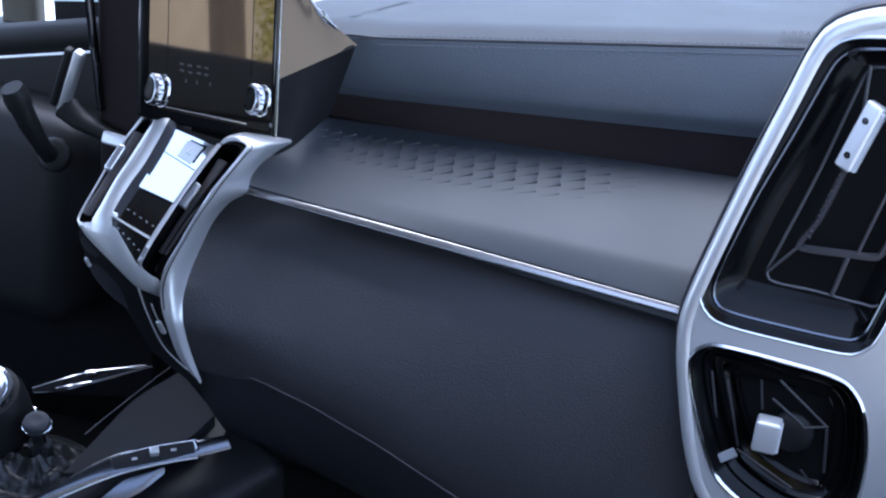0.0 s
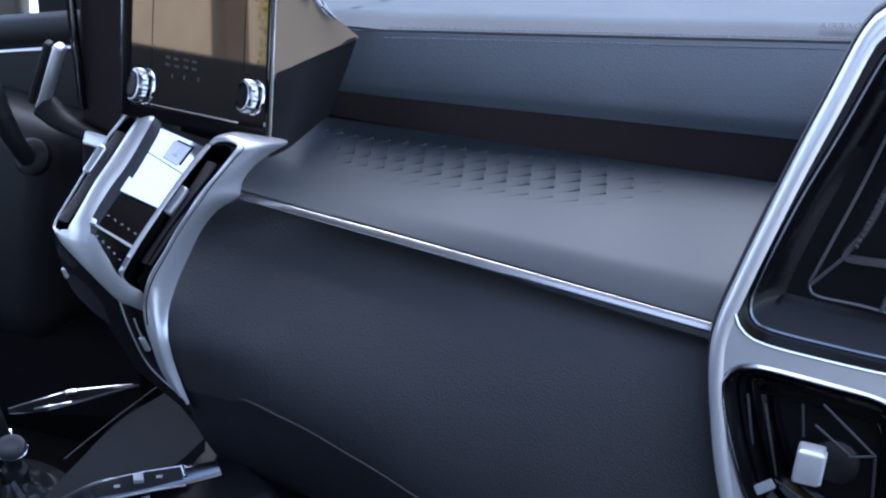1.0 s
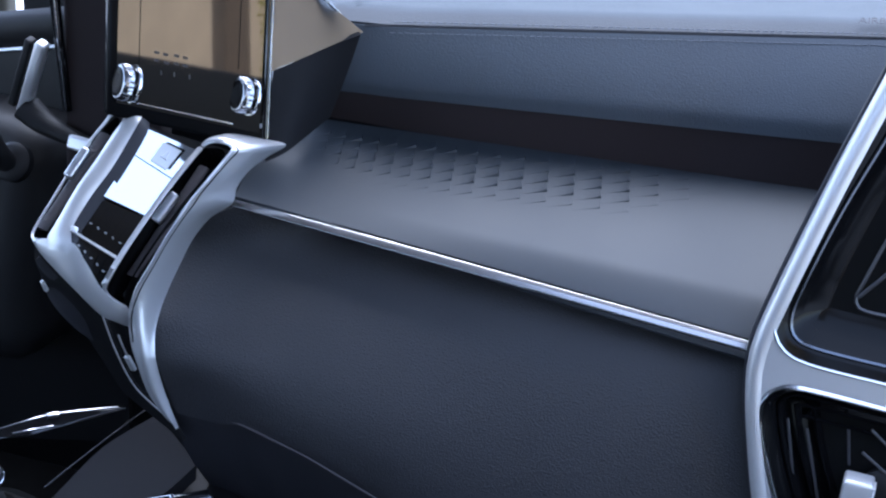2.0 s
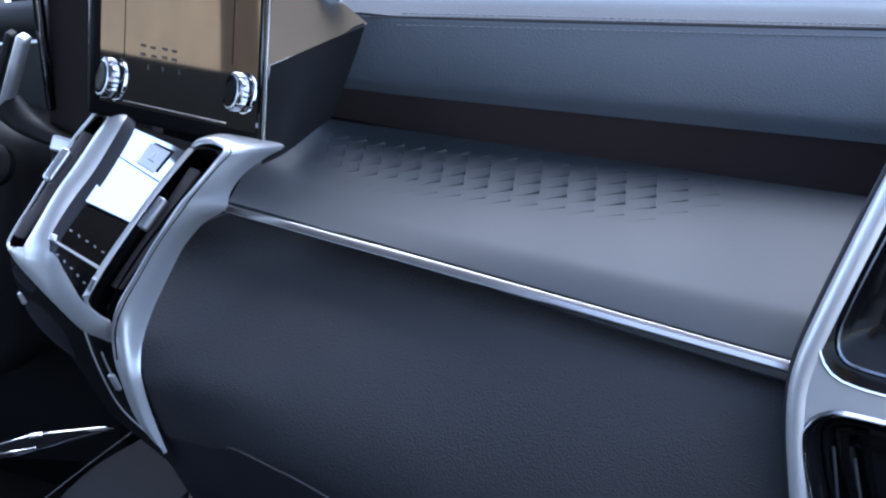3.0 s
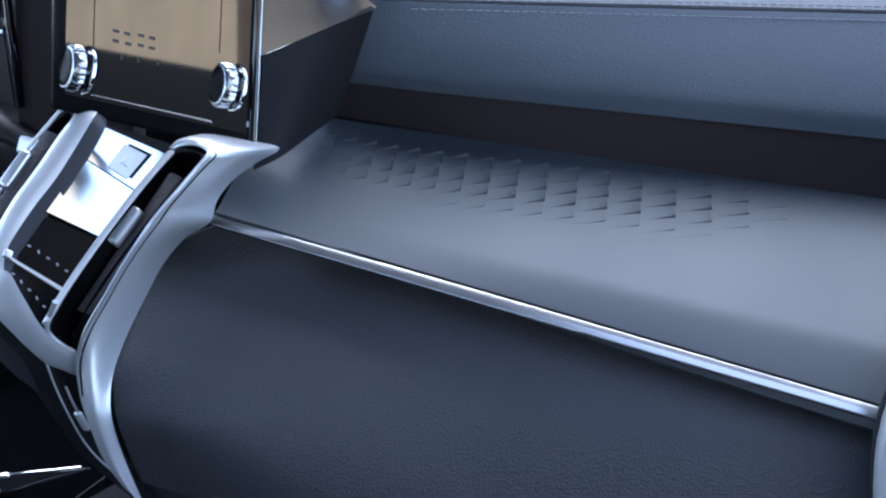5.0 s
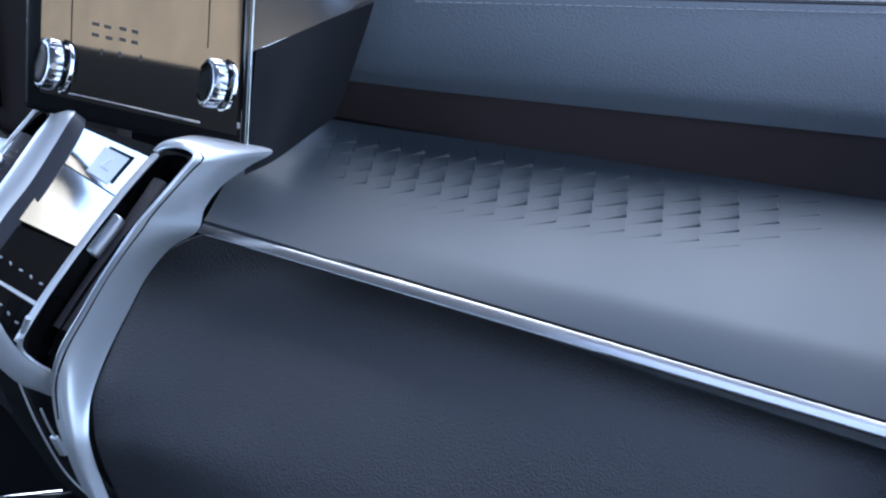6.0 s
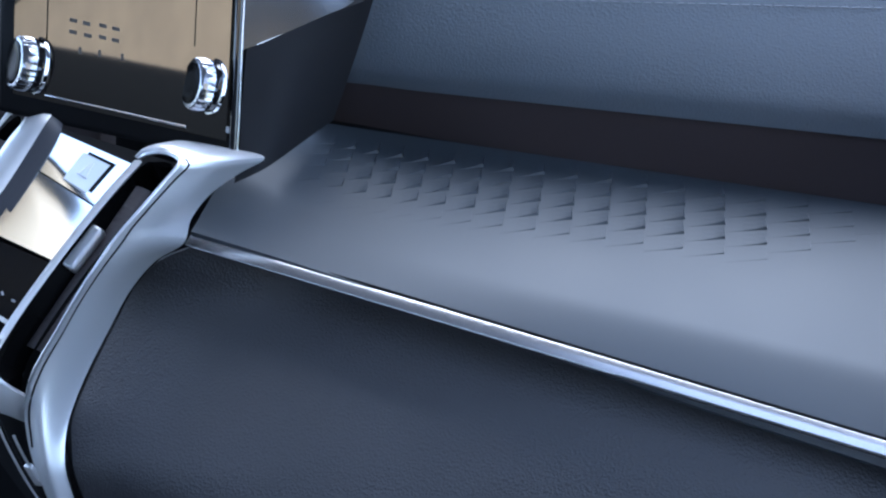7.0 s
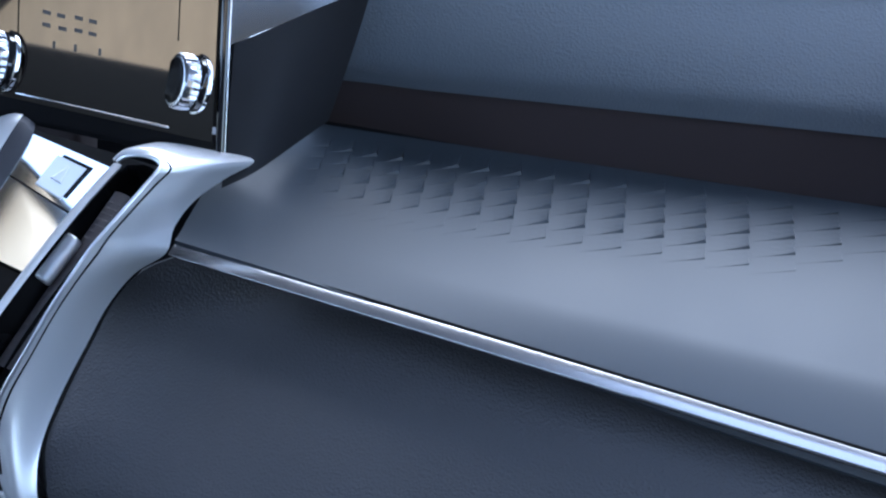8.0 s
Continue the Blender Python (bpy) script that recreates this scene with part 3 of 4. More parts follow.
part("lower_trim", slab(-0.118, -0.030, 0.0036, 0.0050, 0.0028, 0.0012, 0.0004), CHROME, glass)
part("lower_trim", slab(-0.034, 0.002, -0.0085, -0.0070, 0.0028, 0.0012, 0.0004), CHROME, media)
part("glass_joint", slab(-0.1178, -0.1170, 0.006, 0.160, 0.0021, 0.0008, 0), GAP, glass)
part("glass_joint", slab(-0.0268, -0.0260, 0.055, 0.160, 0.0021, 0.0008, 0), GAP, glass)
AXIS = Vector((-0.58, -0.68, 0.33)).normalized()
for a, b in ((-0.1265, 0.0210), (-0.0180, 0.0330)):
    spot = on_screen(a + 0.004, b, 0.005)
    m = frame_of(spot, AXIS.cross(Vector((0, 0, 1))), AXIS.cross(AXIS.cross(Vector((0, 0, 1)))))
    if (m.to_3x3() @ Vector((0, 0, 1))).dot(AXIS) < 0:
        m = m @ pose(0, 0, 0, 180)
    knob = part("knob", turned(((0.0130, -0.002), (0.0162, 0.0), (0.0162, 0.004), (0.0150, 0.005), (0.0135, 0.0055)), m), GLOSS, media, "knurled chrome rotary knob")
    part("grip", turned(((0.0130, 0.005), (0.0160, 0.0055), (0.0165, 0.008), (0.0163, 0.0135), (0.0150, 0.0150), (0.0132, 0.0152)), m, 56, 0.0009), KNURL, knob)
    part("cap", turned(((0.0128, 0.0145), (0.0132, 0.0158), (0.0120, 0.0164), (0.0060, 0.0160), (0.001, 0.0160)), m), KEYBLACK, knob)
    part("collar", turned(((0.0172, -0.001), (0.0176, 0.0004), (0.0176, 0.0012), (0.0164, 0.0014)), m), CHROME, knob)
for i, (a, b) in enumerate(((-0.104, 0.052), (-0.096, 0.052), (-0.086, 0.053), (-0.078, 0.053), (-0.104, 0.045), (-0.095, 0.045), (-0.086, 0.046), (-0.078, 0.046), (-0.098, 0.034), (-0.086, 0.035), (-0.072, 0.036))):
    part("screen_mark", slab(a, a + (0.0045 if i < 8 else 0.0015), b, b + (0.0022 if i < 8 else 0.004), 0.0022, 0.0004, 0), FAINT, glass)
for a in (-0.021, -0.004):
    part("key_mark", slab(a, a + 0.004, 0.006, 0.010, 0.0010, 0.0016, 0.0003), KEY, media)

flank = [((0.153, 0.084, 1.090), (0.149, 0.110, 1.172)), ((0.168, 0.098, 1.098), (0.170, 0.128, 1.182)), ((0.165, 0.150, 1.090), (0.191, 0.148, 1.192)), ((0.1625, 0.200, 1.083), (0.2125, 0.160, 1.2025))]
part("hood_flank", band(flank, 0.001, 8, 0.004), FLANK, media, "dark side of the screen hood")
bevel = [((0.145, 0.107, 1.171), (0.116, 0.160, 1.300)), ((0.168, 0.1275, 1.1815), (0.134, 0.164, 1.282)), ((0.190, 0.147, 1.192), (0.156, 0.161, 1.249)), ((0.2125, 0.166, 1.2025), (0.175, 0.159, 1.230))]
part("hood_bevel", band(bevel, 0.0, 8, 0.004), BEVEL, media, "glossy slanting shoulder of the screen hood")
# Thin satin rod in place of the highlight on the hood's edge.
part("edge_highlight", tube([Vector(b) + Vector((0.0005, -0.0018, 0.0018)) for a, b in bevel], 0.0011, 24, 8), SATIN, media, "highlight on the hood's edge, built as a pale rod")

# ---- the passenger's vents by the door ----
SEAT = seating((1.0182, 0.2117, -0.0649, 0.0401), (-0.0158, 0.6877, 0.0782, -0.0628), (-0.0759, 0.2977, 0.9219, 0.1014))
outer_vent = thing("passenger_vent", "satin silver vent surround with two black air vents", "air vent", (0.75, 0.0, 0.82))


def on_vent(x, z, d=0.0):
    """A place on the sloping vent surround, d metres in front of it."""
    return Vector((x, -0.045 + 0.22 * (z - 1.10), z)) + Vector((0, -0.977, 0.215)) * d


OUTER = ((0.90, 1.445), (0.80, 1.443), (0.763, 1.434), (0.740, 1.423), (0.723, 1.409), (0.713, 1.388), (0.700, 1.340), (0.680, 1.267), (0.657, 1.171), (0.648, 1.123), (0.650, 1.089),
         (0.660, 1.045), (0.676, 0.991), (0.697, 0.948), (0.74, 0.915), (0.80, 0.905), (0.87, 0.93), (0.885, 1.00), (0.875, 1.12), (0.90, 1.25), (0.935, 1.38))
UPPER = ((0.860, 1.419), (0.800, 1.416), (0.767, 1.411), (0.744, 1.404), (0.731, 1.392), (0.723, 1.373), (0.706, 1.316), (0.684, 1.247), (0.667, 1.178), (0.6645, 1.150), (0.673, 1.134),
         (0.692, 1.128), (0.745, 1.129), (0.797, 1.132), (0.812, 1.137), (0.822, 1.149), (0.830, 1.180), (0.848, 1.260), (0.872, 1.350), (0.880, 1.400))
LOWER = ((0.666, 1.076), (0.668, 1.088), (0.676, 1.097), (0.692, 1.102), (0.750, 1.104), (0.797, 1.103), (0.818, 1.093), (0.832, 1.070), (0.841, 1.027), (0.840, 0.985), (0.825, 0.952),
         (0.785, 0.945), (0.745, 0.955), (0.712, 0.975), (0.692, 1.008), (0.676, 1.044))


def loop_on(corners, n, d=0.0, grow=0.0):
    line = loop_of([(x, z, 0) for x, z in corners], n)
    c = sum(line, Vector()) / n
    out = []
    for i in range(n):
        t = line[(i + 1) % n] - line[i - 1]
        side = Vector((t.y, -t.x, 0)).normalized()
        if side.dot(line[i] - c) < 0:
            side = -side
        p = line[i] + side * grow
        out.append(on_vent(p.x, p.y, d))
    return out


def plate(outer, holes, thick):
    """A flat plate with holes, thick metres deep, with a rounded rim."""
    bm = bmesh.new()
    edges = []
    for loop in (outer, *holes):
        v = [bm.verts.new(p) for p in loop]
        edges += [bm.edges.new((v[i], v[(i + 1) % len(v)])) for i in range(len(v))]
    bmesh.ops.triangle_fill(bm, edges=edges, use_beauty=True, use_dissolve=False)
    bm.normal_update()
    if sum((f.normal * f.calc_area() for f in bm.faces), Vector()).dot(TOWARDS) < 0:
        bmesh.ops.reverse_faces(bm, faces=bm.faces)
    rim = [e for e in bm.edges if e.is_boundary]
    made = bmesh.ops.extrude_edge_only(bm, edges=rim)["geom"]
    bmesh.ops.translate(bm, verts=[v for v in made if isinstance(v, bmesh.types.BMVert)], vec=Vector((0, 0.977, -0.215)) * thick)
    return bm


def ring(corners, profile, n=110):
    """A rim round a loop: profile of (outwards, forwards) steps."""
    return sheet([loop_on(corners, n, d, g) for g, d in profile], 0, True)


part("surround", plate(loop_on(OUTER, 120, 0, -0.006), (loop_on(UPPER, 110, 0, 0.004), loop_on(LOWER, 110, 0, 0.004)), 0.03), SATIN, outer_vent, "satin silver surround", False)
part("outer_rim", ring(OUTER, ((-0.0125, 0.0006), (-0.0095, 0.0030), (-0.0060, 0.0034), (-0.0025, 0.0018), (0.0002, -0.0020), (0.0020, -0.0070), (0.0028, -0.014), (0.0028, -0.03))), SATIN, outer_vent)
part("outer_shell", ring(OUTER, ((0.0028, -0.016), (0.0050, -0.016), (0.0065, -0.020), (0.007, -0.03), (0.007, -0.15))), DARK, outer_vent, "dark grey shell round the surround")
tall = part("air_vent", ring(UPPER, ((0.0058, -0.001), (0.0046, 0.0018), (0.0034, 0.0021), (0.0024, 0.0006))), BRUSHED, outer_vent, "tall black vent in a bright rim")
part("tub", ring(UPPER, ((0.0026, 0.0004), (0.0005, -0.0018), (-0.003, -0.0028), (-0.006, -0.006), (-0.012, -0.030), (-0.03, -0.045), (-0.06, -0.046))), VENT, tall)
part("inner_line", ring(UPPER, ((-0.0065, -0.006), (-0.0078, -0.0045), (-0.0092, -0.006))), DARKCHROME, tall)
part("vent_floor", plate(loop_on(UPPER, 90, -0.044, -0.02), (), 0.002), GAP, tall, "", False)
low_vent = part("air_vent", ring(LOWER, ((0.0035, -0.001), (0.0018, 0.0022), (0.0005, 0.0018), (0.0, 0.0), (-0.0005, -0.003))), CHROME, outer_vent, "rounded black vent in a bright rim")
part("tub", ring(LOWER, ((0.0, -0.001), (-0.003, -0.003), (-0.006, -0.012), (-0.014, -0.034), (-0.03, -0.045), (-0.06, -0.046))), VENT, low_vent)
part("vent_floor", plate(loop_on(LOWER, 90, -0.044, -0.02), (), 0.002), GAP, low_vent, "", False)

for g, d in ((-0.010, -0.013), (-0.021, -0.022), (-0.034, -0.030)):
    part("step", ring(LOWER, ((g + 0.0016, d - 0.002), (g + 0.0006, d), (g - 0.0006, d), (g - 0.0030, d - 0.007))), VENT, low_vent)

# grille of the tall vent: a slanting inner frame, struts, a thumb wheel and the slider
GRILLE = ((0.773, 1.385), (0.762, 1.378), (0.755, 1.350), (0.740, 1.280), (0.718, 1.195), (0.714, 1.178), (0.722, 1.170), (0.760, 1.172), (0.800, 1.172), (0.822, 1.178), (0.835, 1.230), (0.850, 1.310), (0.858, 1.370), (0.845, 1.388), (0.81, 1.389))
part("grille_rim", ring(GRILLE, ((0.0014, -0.020), (0.0, -0.0182), (-0.0014, -0.020))), STRUT, tall, "charcoal inner grille rim")
SWING = ((0.7755, 1.345), (0.765, 1.300), (0.750, 1.240), (0.738, 1.214), (0.742, 1.209), (0.780, 1.214), (0.805, 1.218), (0.812, 1.226), (0.822, 1.270), (0.836, 1.335), (0.82, 1.352))
part("flap_rim", ring(SWING, ((0.003, -0.022), (0.0022, -0.016), (-0.0022, -0.016), (-0.003, -0.022))), STRUT, tall, "charcoal flap rim")
for a, b, r in (((0.739, 1.212), (0.716, 1.180), 0.0016), ((0.783, 1.216), (0.776, 1.174), 0.0022), ((0.790, 1.218), (0.817, 1.345), 0.0016), ((0.7665, 1.345), (0.764, 1.385), 0.0016), ((0.822, 1.345), (0.85, 1.385), 0.0016)):
    part("strut", tube([on_vent(*a, -0.018), on_vent(*b, -0.018)], r, 6, 8), STRUT, tall)
for i in range(22):
    z = 1.222 + 0.0052 * i
    part("rib", block(0.0034, 0.0018, 0.003, 0.0004, Matrix.Translation(on_vent(0.7450 + (z - 1.222) * 0.235, z, -0.0145))), STRUT, tall)
tilt = frame_of(on_vent(0.7715, 1.329, 0.004), on_vent(0.783, 1.361) - on_vent(0.766, 1.297), (1, -0.35, 0.1))
slide = part("slider", block(0.066, 0.0165, 0.012, 0.0035, tilt), SATIN, tall, "satin slider with flow symbols")
for k in (-0.019, 0.016):
    part("symbol", turned(((0.0030, 0.0), (0.0032, 0.0004), (0.0024, 0.0005), (0.0020, 0.0)), tilt @ (pose(0, 0, 0) if (tilt.to_3x3() @ Vector((0, 0, 1))).y < 0 else pose(0, 0, 0, 180)) @ pose(k, 0, 0.0060), 20), PLASTIC, slide)
for i in range(24):
    part("knurl", block(0.0014, 0.004, 0.006, 0.0004, tilt @ pose(-0.030 + 0.0025 * i, 0.0095, 0)), SATIN, slide)

# the lower vent: stepped walls, struts and its knob
for a, b, r in (((0.684, 1.070), (0.706, 0.990), 0.0011), ((0.700, 1.066), (0.722, 1.002), 0.0011), ((0.731, 1.075), (0.737, 1.045), 0.0012), ((0.748, 1.080), (0.800, 1.045), 0.0012),
                ((0.800, 1.045), (0.806, 1.000), 0.0014), ((0.722, 1.000), (0.780, 0.975), 0.0012), ((0.745, 1.060), (0.778, 1.040), 0.0012), ((0.778, 1.040), (0.80, 1.046), 0.0012), ((0.785, 0.998), (0.797, 0.985), 0.001)):
    part("strut", tube([on_vent(*a, -0.016), on_vent(*b, -0.020)], r, 6, 8), STRUT, low_vent)
part("ledge", block(0.024, 0.004, 0.009, 0.001, frame_of(on_vent(0.713, 0.991, -0.012), on_vent(0.722, 0.999) - on_vent(0.704, 0.984), (0, -1, 0.2))), KEY, low_vent)
part("hub", turned(((0.020, 0.0), (0.0205, 0.006), (0.017, 0.010), (0.004, 0.011)), frame_of(on_vent(0.768, 1.028, -0.030), (1, 0, 0), (0, 0.2, 1)), 30), PLASTIC, low_vent)
kn = frame_of(on_vent(0.7495, 1.033, 0.004), (1, 0.12, -0.02), (0.02, 0.22, 1))
grip = part("knob", block(0.0235, 0.031, 0.022, 0.0035, kn), SATIN, low_vent, "square silver vent knob with knurled flank")
for i in range(12):
    part("knurl", block(0.0055, 0.0013, 0.014, 0.0003, kn @ pose(0.0105, -0.0125 + 0.00227 * i, 0.003)), SATIN, grip)

# airbag lettering pressed into the top
SEAT = seating((0.9847, 0.2219, -0.0714, 0.0668), (-0.0675, 0.7649, 0.0268, 0.0182), (-0.0407, 0.2554, 0.9331, 0.0728))
letters = bpy.data.curves.new("lettering", "FONT")
letters.body, letters.size, letters.extrude, letters.shear = "AIRBAG", 0.0125, 0.0002, 0.25
text = new("lettering", letters)
letters.materials.append(DARK)
text.parent = dash
text.matrix_parent_inverse = Matrix.Translation(dash.location).inverted()
ta, tb = stitch(0.627) + Vector((0, 0.016, 0.0092)), stitch(0.682) + Vector((0, 0.016, 0.0092))
text.matrix_basis = frame_of(SEAT @ ta, SEAT @ tb - SEAT @ ta, SEAT.to_3x3() @ Vector((0, 1, 0.1)))

# ---- the centre console ----
SEAT = seating((0.9806, 0.2215, -0.0439, 0.0337), (-0.0236, 0.7726, 0.0155, 0.0479), (-0.0875, 0.2729, 0.9413, 0.0521))
console = thing("centre_console", "dark centre console with a glossy switch rail", "console", (0.06, -0.12, 0.45))
part("side_wedge", band((((0.030, -0.175, 0.795), (0.092, -0.160, 0.800)), ((0.032, -0.110, 0.797), (0.115, -0.115, 0.808)), ((0.036, -0.040, 0.800), (0.130, -0.078, 0.808)), ((0.060, 0.020, 0.806), (0.136, -0.030, 0.808))), 0.002, 8, 0.02), FLANK, console, "charcoal sloping console flank")
part("rear_wedge", band((((0.005, -0.35, 0.74), (0.04, -0.32, 0.76)), ((0.018, -0.24, 0.77), (0.070, -0.23, 0.785)), ((0.030, -0.17, 0.79), (0.092, -0.16, 0.80))), 0.002, 8, 0.02), PLASTIC, console)
rail = part("switch_rail", band((((0.010, -0.300, 0.815), (0.045, -0.262, 0.806)), ((0.040, -0.242, 0.820), (0.062, -0.224, 0.812)), ((0.076, -0.158, 0.822), (0.094, -0.172, 0.815)), ((0.112, -0.122, 0.822), (0.128, -0.137, 0.816)),
                                 ((0.146, -0.092, 0.821), (0.159, -0.108, 0.815)), ((0.170, -0.067, 0.819), (0.184, -0.079, 0.814))), 0.002, 8, 0.012), DARKCHROME, console, "glossy dark switch rail")
part("rail_edge", tube([(0.088, -0.149, 0.8235), (0.112, -0.124, 0.824), (0.146, -0.094, 0.823), (0.1475, -0.093, 0.823)], 0.0012, 30, 8), CHROME, rail)
part("rail_edge", tube([(0.146, -0.093, 0.823), (0.156, -0.103, 0.821)], 0.0020, 6, 8), CHROME, rail)
part("rail_edge", tube([(0.020, -0.300, 0.812), (0.060, -0.226, 0.813), (0.095, -0.174, 0.816), (0.128, -0.139, 0.817), (0.160, -0.110, 0.816)], 0.0010, 40, 8), SATIN, rail)
part("switch_plate", band((((0.082, -0.160, 0.8236), (0.092, -0.169, 0.8195)), ((0.090, -0.149, 0.8240), (0.100, -0.161, 0.8198)), ((0.118, -0.119, 0.8240), (0.130, -0.133, 0.8195)), ((0.145, -0.095, 0.8232), (0.155, -0.106, 0.8185))), 0.0006, 6, 0.002), PLASTIC, rail, "black switch plate")
part("toggle", block(0.010, 0.010, 0.007, 0.002, frame_of((0.1185, -0.131, 0.826), (0.8, 0.6, 0), (-0.6, 0.8, 0.2))), SATIN, rail, "small silver toggle")
for x, y in ((0.104, -0.148), (0.134, -0.117)):
    part("switch_mark", block(0.006, 0.003, 0.001, 0.0003, frame_of((x, y, 0.8232), (0.8, 0.6, 0), (-0.6, 0.8, 0.2))), LEGEND, rail)
part("lower_trim", band((((0.045, -0.250, 0.785), (0.052, -0.262, 0.776)), ((0.075, -0.185, 0.792), (0.085, -0.200, 0.780)), ((0.100, -0.138, 0.794), (0.112, -0.158, 0.783)), ((0.120, -0.115, 0.794), (0.124, -0.122, 0.788))), 0.001, 6, 0.004), DARKCHROME, console, "smoked chrome trim below the rail")
part("console_body", block(0.13, 0.62, 0.34, 0.02, Matrix.Translation((0.055, -0.29, 0.60)) @ pose(0, 0, 0, 0, 0, -22)), PLASTIC, console, "black console body")
part("console_line", tube([(0.021, -0.118, 0.803), (0.034, -0.045, 0.806), (0.046, 0.023, 0.806)], 0.0008, 20, 6), DARK, console)
bright = part("side_trim", band((((-0.062, -0.094, 0.820), (-0.058, -0.098, 0.818)), ((-0.038, -0.066, 0.822), (-0.030, -0.076, 0.816)), ((-0.018, -0.042, 0.822), (-0.010, -0.052, 0.816)), ((0.010, -0.020, 0.821), (0.014, -0.026, 0.817)), ((0.036, 0.002, 0.820), (0.037, 0.000, 0.819))), 0.001, 6, 0.004), GLOSS, console, "glossy trim with bright edges")
part("trim_edge", tube([(-0.062, -0.094, 0.821), (-0.038, -0.066, 0.823), (-0.018, -0.042, 0.823), (0.030, -0.002, 0.821)], 0.0009, 30, 6), CHROME, bright)
part("trim_edge", tube([(-0.040, -0.080, 0.818), (-0.028, -0.070, 0.819), (-0.012, -0.053, 0.818)], 0.0014, 20, 6), CHROME, bright)
part("trim_clip", block(0.012, 0.006, 0.004, 0.001, frame_of((-0.017, -0.045, 0.824), (0.7, 0.7, 0), (-0.7, 0.7, 0))), CHROME, bright)
for p, s in (((-0.054, -0.110, 0.802), 0.007), ((-0.086, -0.125, 0.800), 0.005), ((-0.042, -0.155, 0.800), 0.004)):
    part("catch", turned(((s * 0.6, 0.0), (s, 0.002), (s * 0.8, 0.004), (s * 0.3, 0.005)), Matrix.Translation(p), 18), CHROME, console)

dial = thing("rotary_selector", "dark round rotary selector with a chrome ring", "rotary knob", (-0.085, -0.150, 0.80))
DM = pose(-0.085, -0.150, 0.835, 12, -6)
part("skirt", turned(((0.046, -0.045), (0.047, 0.0), (0.043, 0.012), (0.036, 0.014)), DM), PLASTIC, dial)
part("chrome_ring", turned(((0.034, 0.013), (0.038, 0.015), (0.0375, 0.019), (0.033, 0.020), (0.031, 0.018)), DM), CHROME, dial, "bright chrome ring")
part("cap", turned(((0.031, 0.015), (0.031, 0.017), (0.024, 0.013), (0.004, 0.012)), DM), GLOSS, dial)
lever = thing("gear_lever", "short black lever with a rounded cap", "lever", (-0.010, -0.158, 0.78))
LM = pose(-0.010, -0.158, 0.806, 8, 4)
part("shaft", turned(((0.014, -0.02), (0.013, 0.004), (0.008, 0.008), (0.0075, 0.026), (0.010, 0.030)), LM), PLASTIC, lever)
part("cap", turned(((0.010, 0.028), (0.0145, 0.031), (0.0155, 0.037), (0.0138, 0.042), (0.009, 0.044), (0.005, 0.043)), LM), DARK, lever)
part("cap_ring", turned(((0.0150, 0.0335), (0.0160, 0.0345), (0.0160, 0.0355), (0.0150, 0.0365)), LM), CHROME, lever)
rnd = random.Random(11)
waves = [(rnd.randint(4, 13), rnd.uniform(0, 6.3), rnd.uniform(0.4, 1.0)) for _ in range(6)]
bm = bmesh.new()
rings = []
for j in range(15):
    k = j / 14
    row = []
    for i in range(72):
        a = 2 * math.pi * i / 72
        fold = sum(w * math.sin(n * a + p + 5 * k) for n, p, w in waves) / 3
        r = 0.011 + 0.060 * k ** 1.2 + 0.006 * fold * k * (1.3 - k)
        row.append(bm.verts.new((-0.014 + r * math.cos(a), -0.172 + 0.95 * r * math.sin(a), 0.806 - 0.034 * k ** 0.7 + 0.006 * fold * math.sin(math.pi * k) + 0.003 * math.sin(19 * k))))
    rings.append(row)
for p, q in zip(rings, rings[1:]):
    for i in range(72):
        bm.faces.new((p[i], q[i], q[(i + 1) % 72], p[(i + 1) % 72]))
bmesh.ops.recalc_face_normals(bm, faces=bm.faces)
part("boot", bm, BOOT, lever, "creased black leather boot")

# ---- the driver's side ----
SEAT = seating((0.9692, 0.2045, -0.0411, 0.0244), (-0.0291, 0.8022, 0.0068, 0.0613), (-0.0573, 0.2523, 0.9510, 0.0430))
cluster = thing("instrument_cluster", "dark instrument cluster hood with a chrome edge", "instrument cluster", (-0.05, 0.09, 1.0))
part("hood_side", block(0.10, 0.03, 0.34, 0.006, Matrix.Translation((-0.010, 0.098, 1.170)) @ pose(0, 0, 0, -6, 0, 8)), RISER, cluster, "matt dark hood side")
part("hood_edge", tube([(-0.066, 0.078, 1.300), (-0.062, 0.074, 1.232), (-0.056, 0.070, 1.150), (-0.053, 0.070, 1.100)], 0.0050, 30, 10), GLOSS, cluster)
part("chrome_edge", tube([(-0.061, 0.070, 1.300), (-0.057, 0.066, 1.232), (-0.0515, 0.062, 1.150), (-0.049, 0.062, 1.104)], 0.0012, 30, 8), CHROME, cluster)
driver_pad = thing("driver_dashboard", "black driver side dashboard with a bright line", "dashboard", (-0.30, 0.16, 0.9))
def line_z(x):
    return 1.071 + 0.304 * (x + 0.259)


DX = (-0.78, -0.62, -0.45, -0.33, -0.255, -0.19, -0.12, -0.05)
part("pad", sheet([[(x, 0.166 + d, line_z(x) + h) for x in DX] for d, h in ((0.0, 0.0), (-0.003, 0.006), (-0.003, 0.026), (0.001, 0.031), (0.006, 0.0335), (0.016, 0.034))], 0.004), PLASTIC, driver_pad, "black upper pad")
part("pad_line", tube([(x, 0.162, line_z(x) - 0.002) for x in DX], 0.0019, 30, 8), SATIN, driver_pad, "thin silver line")
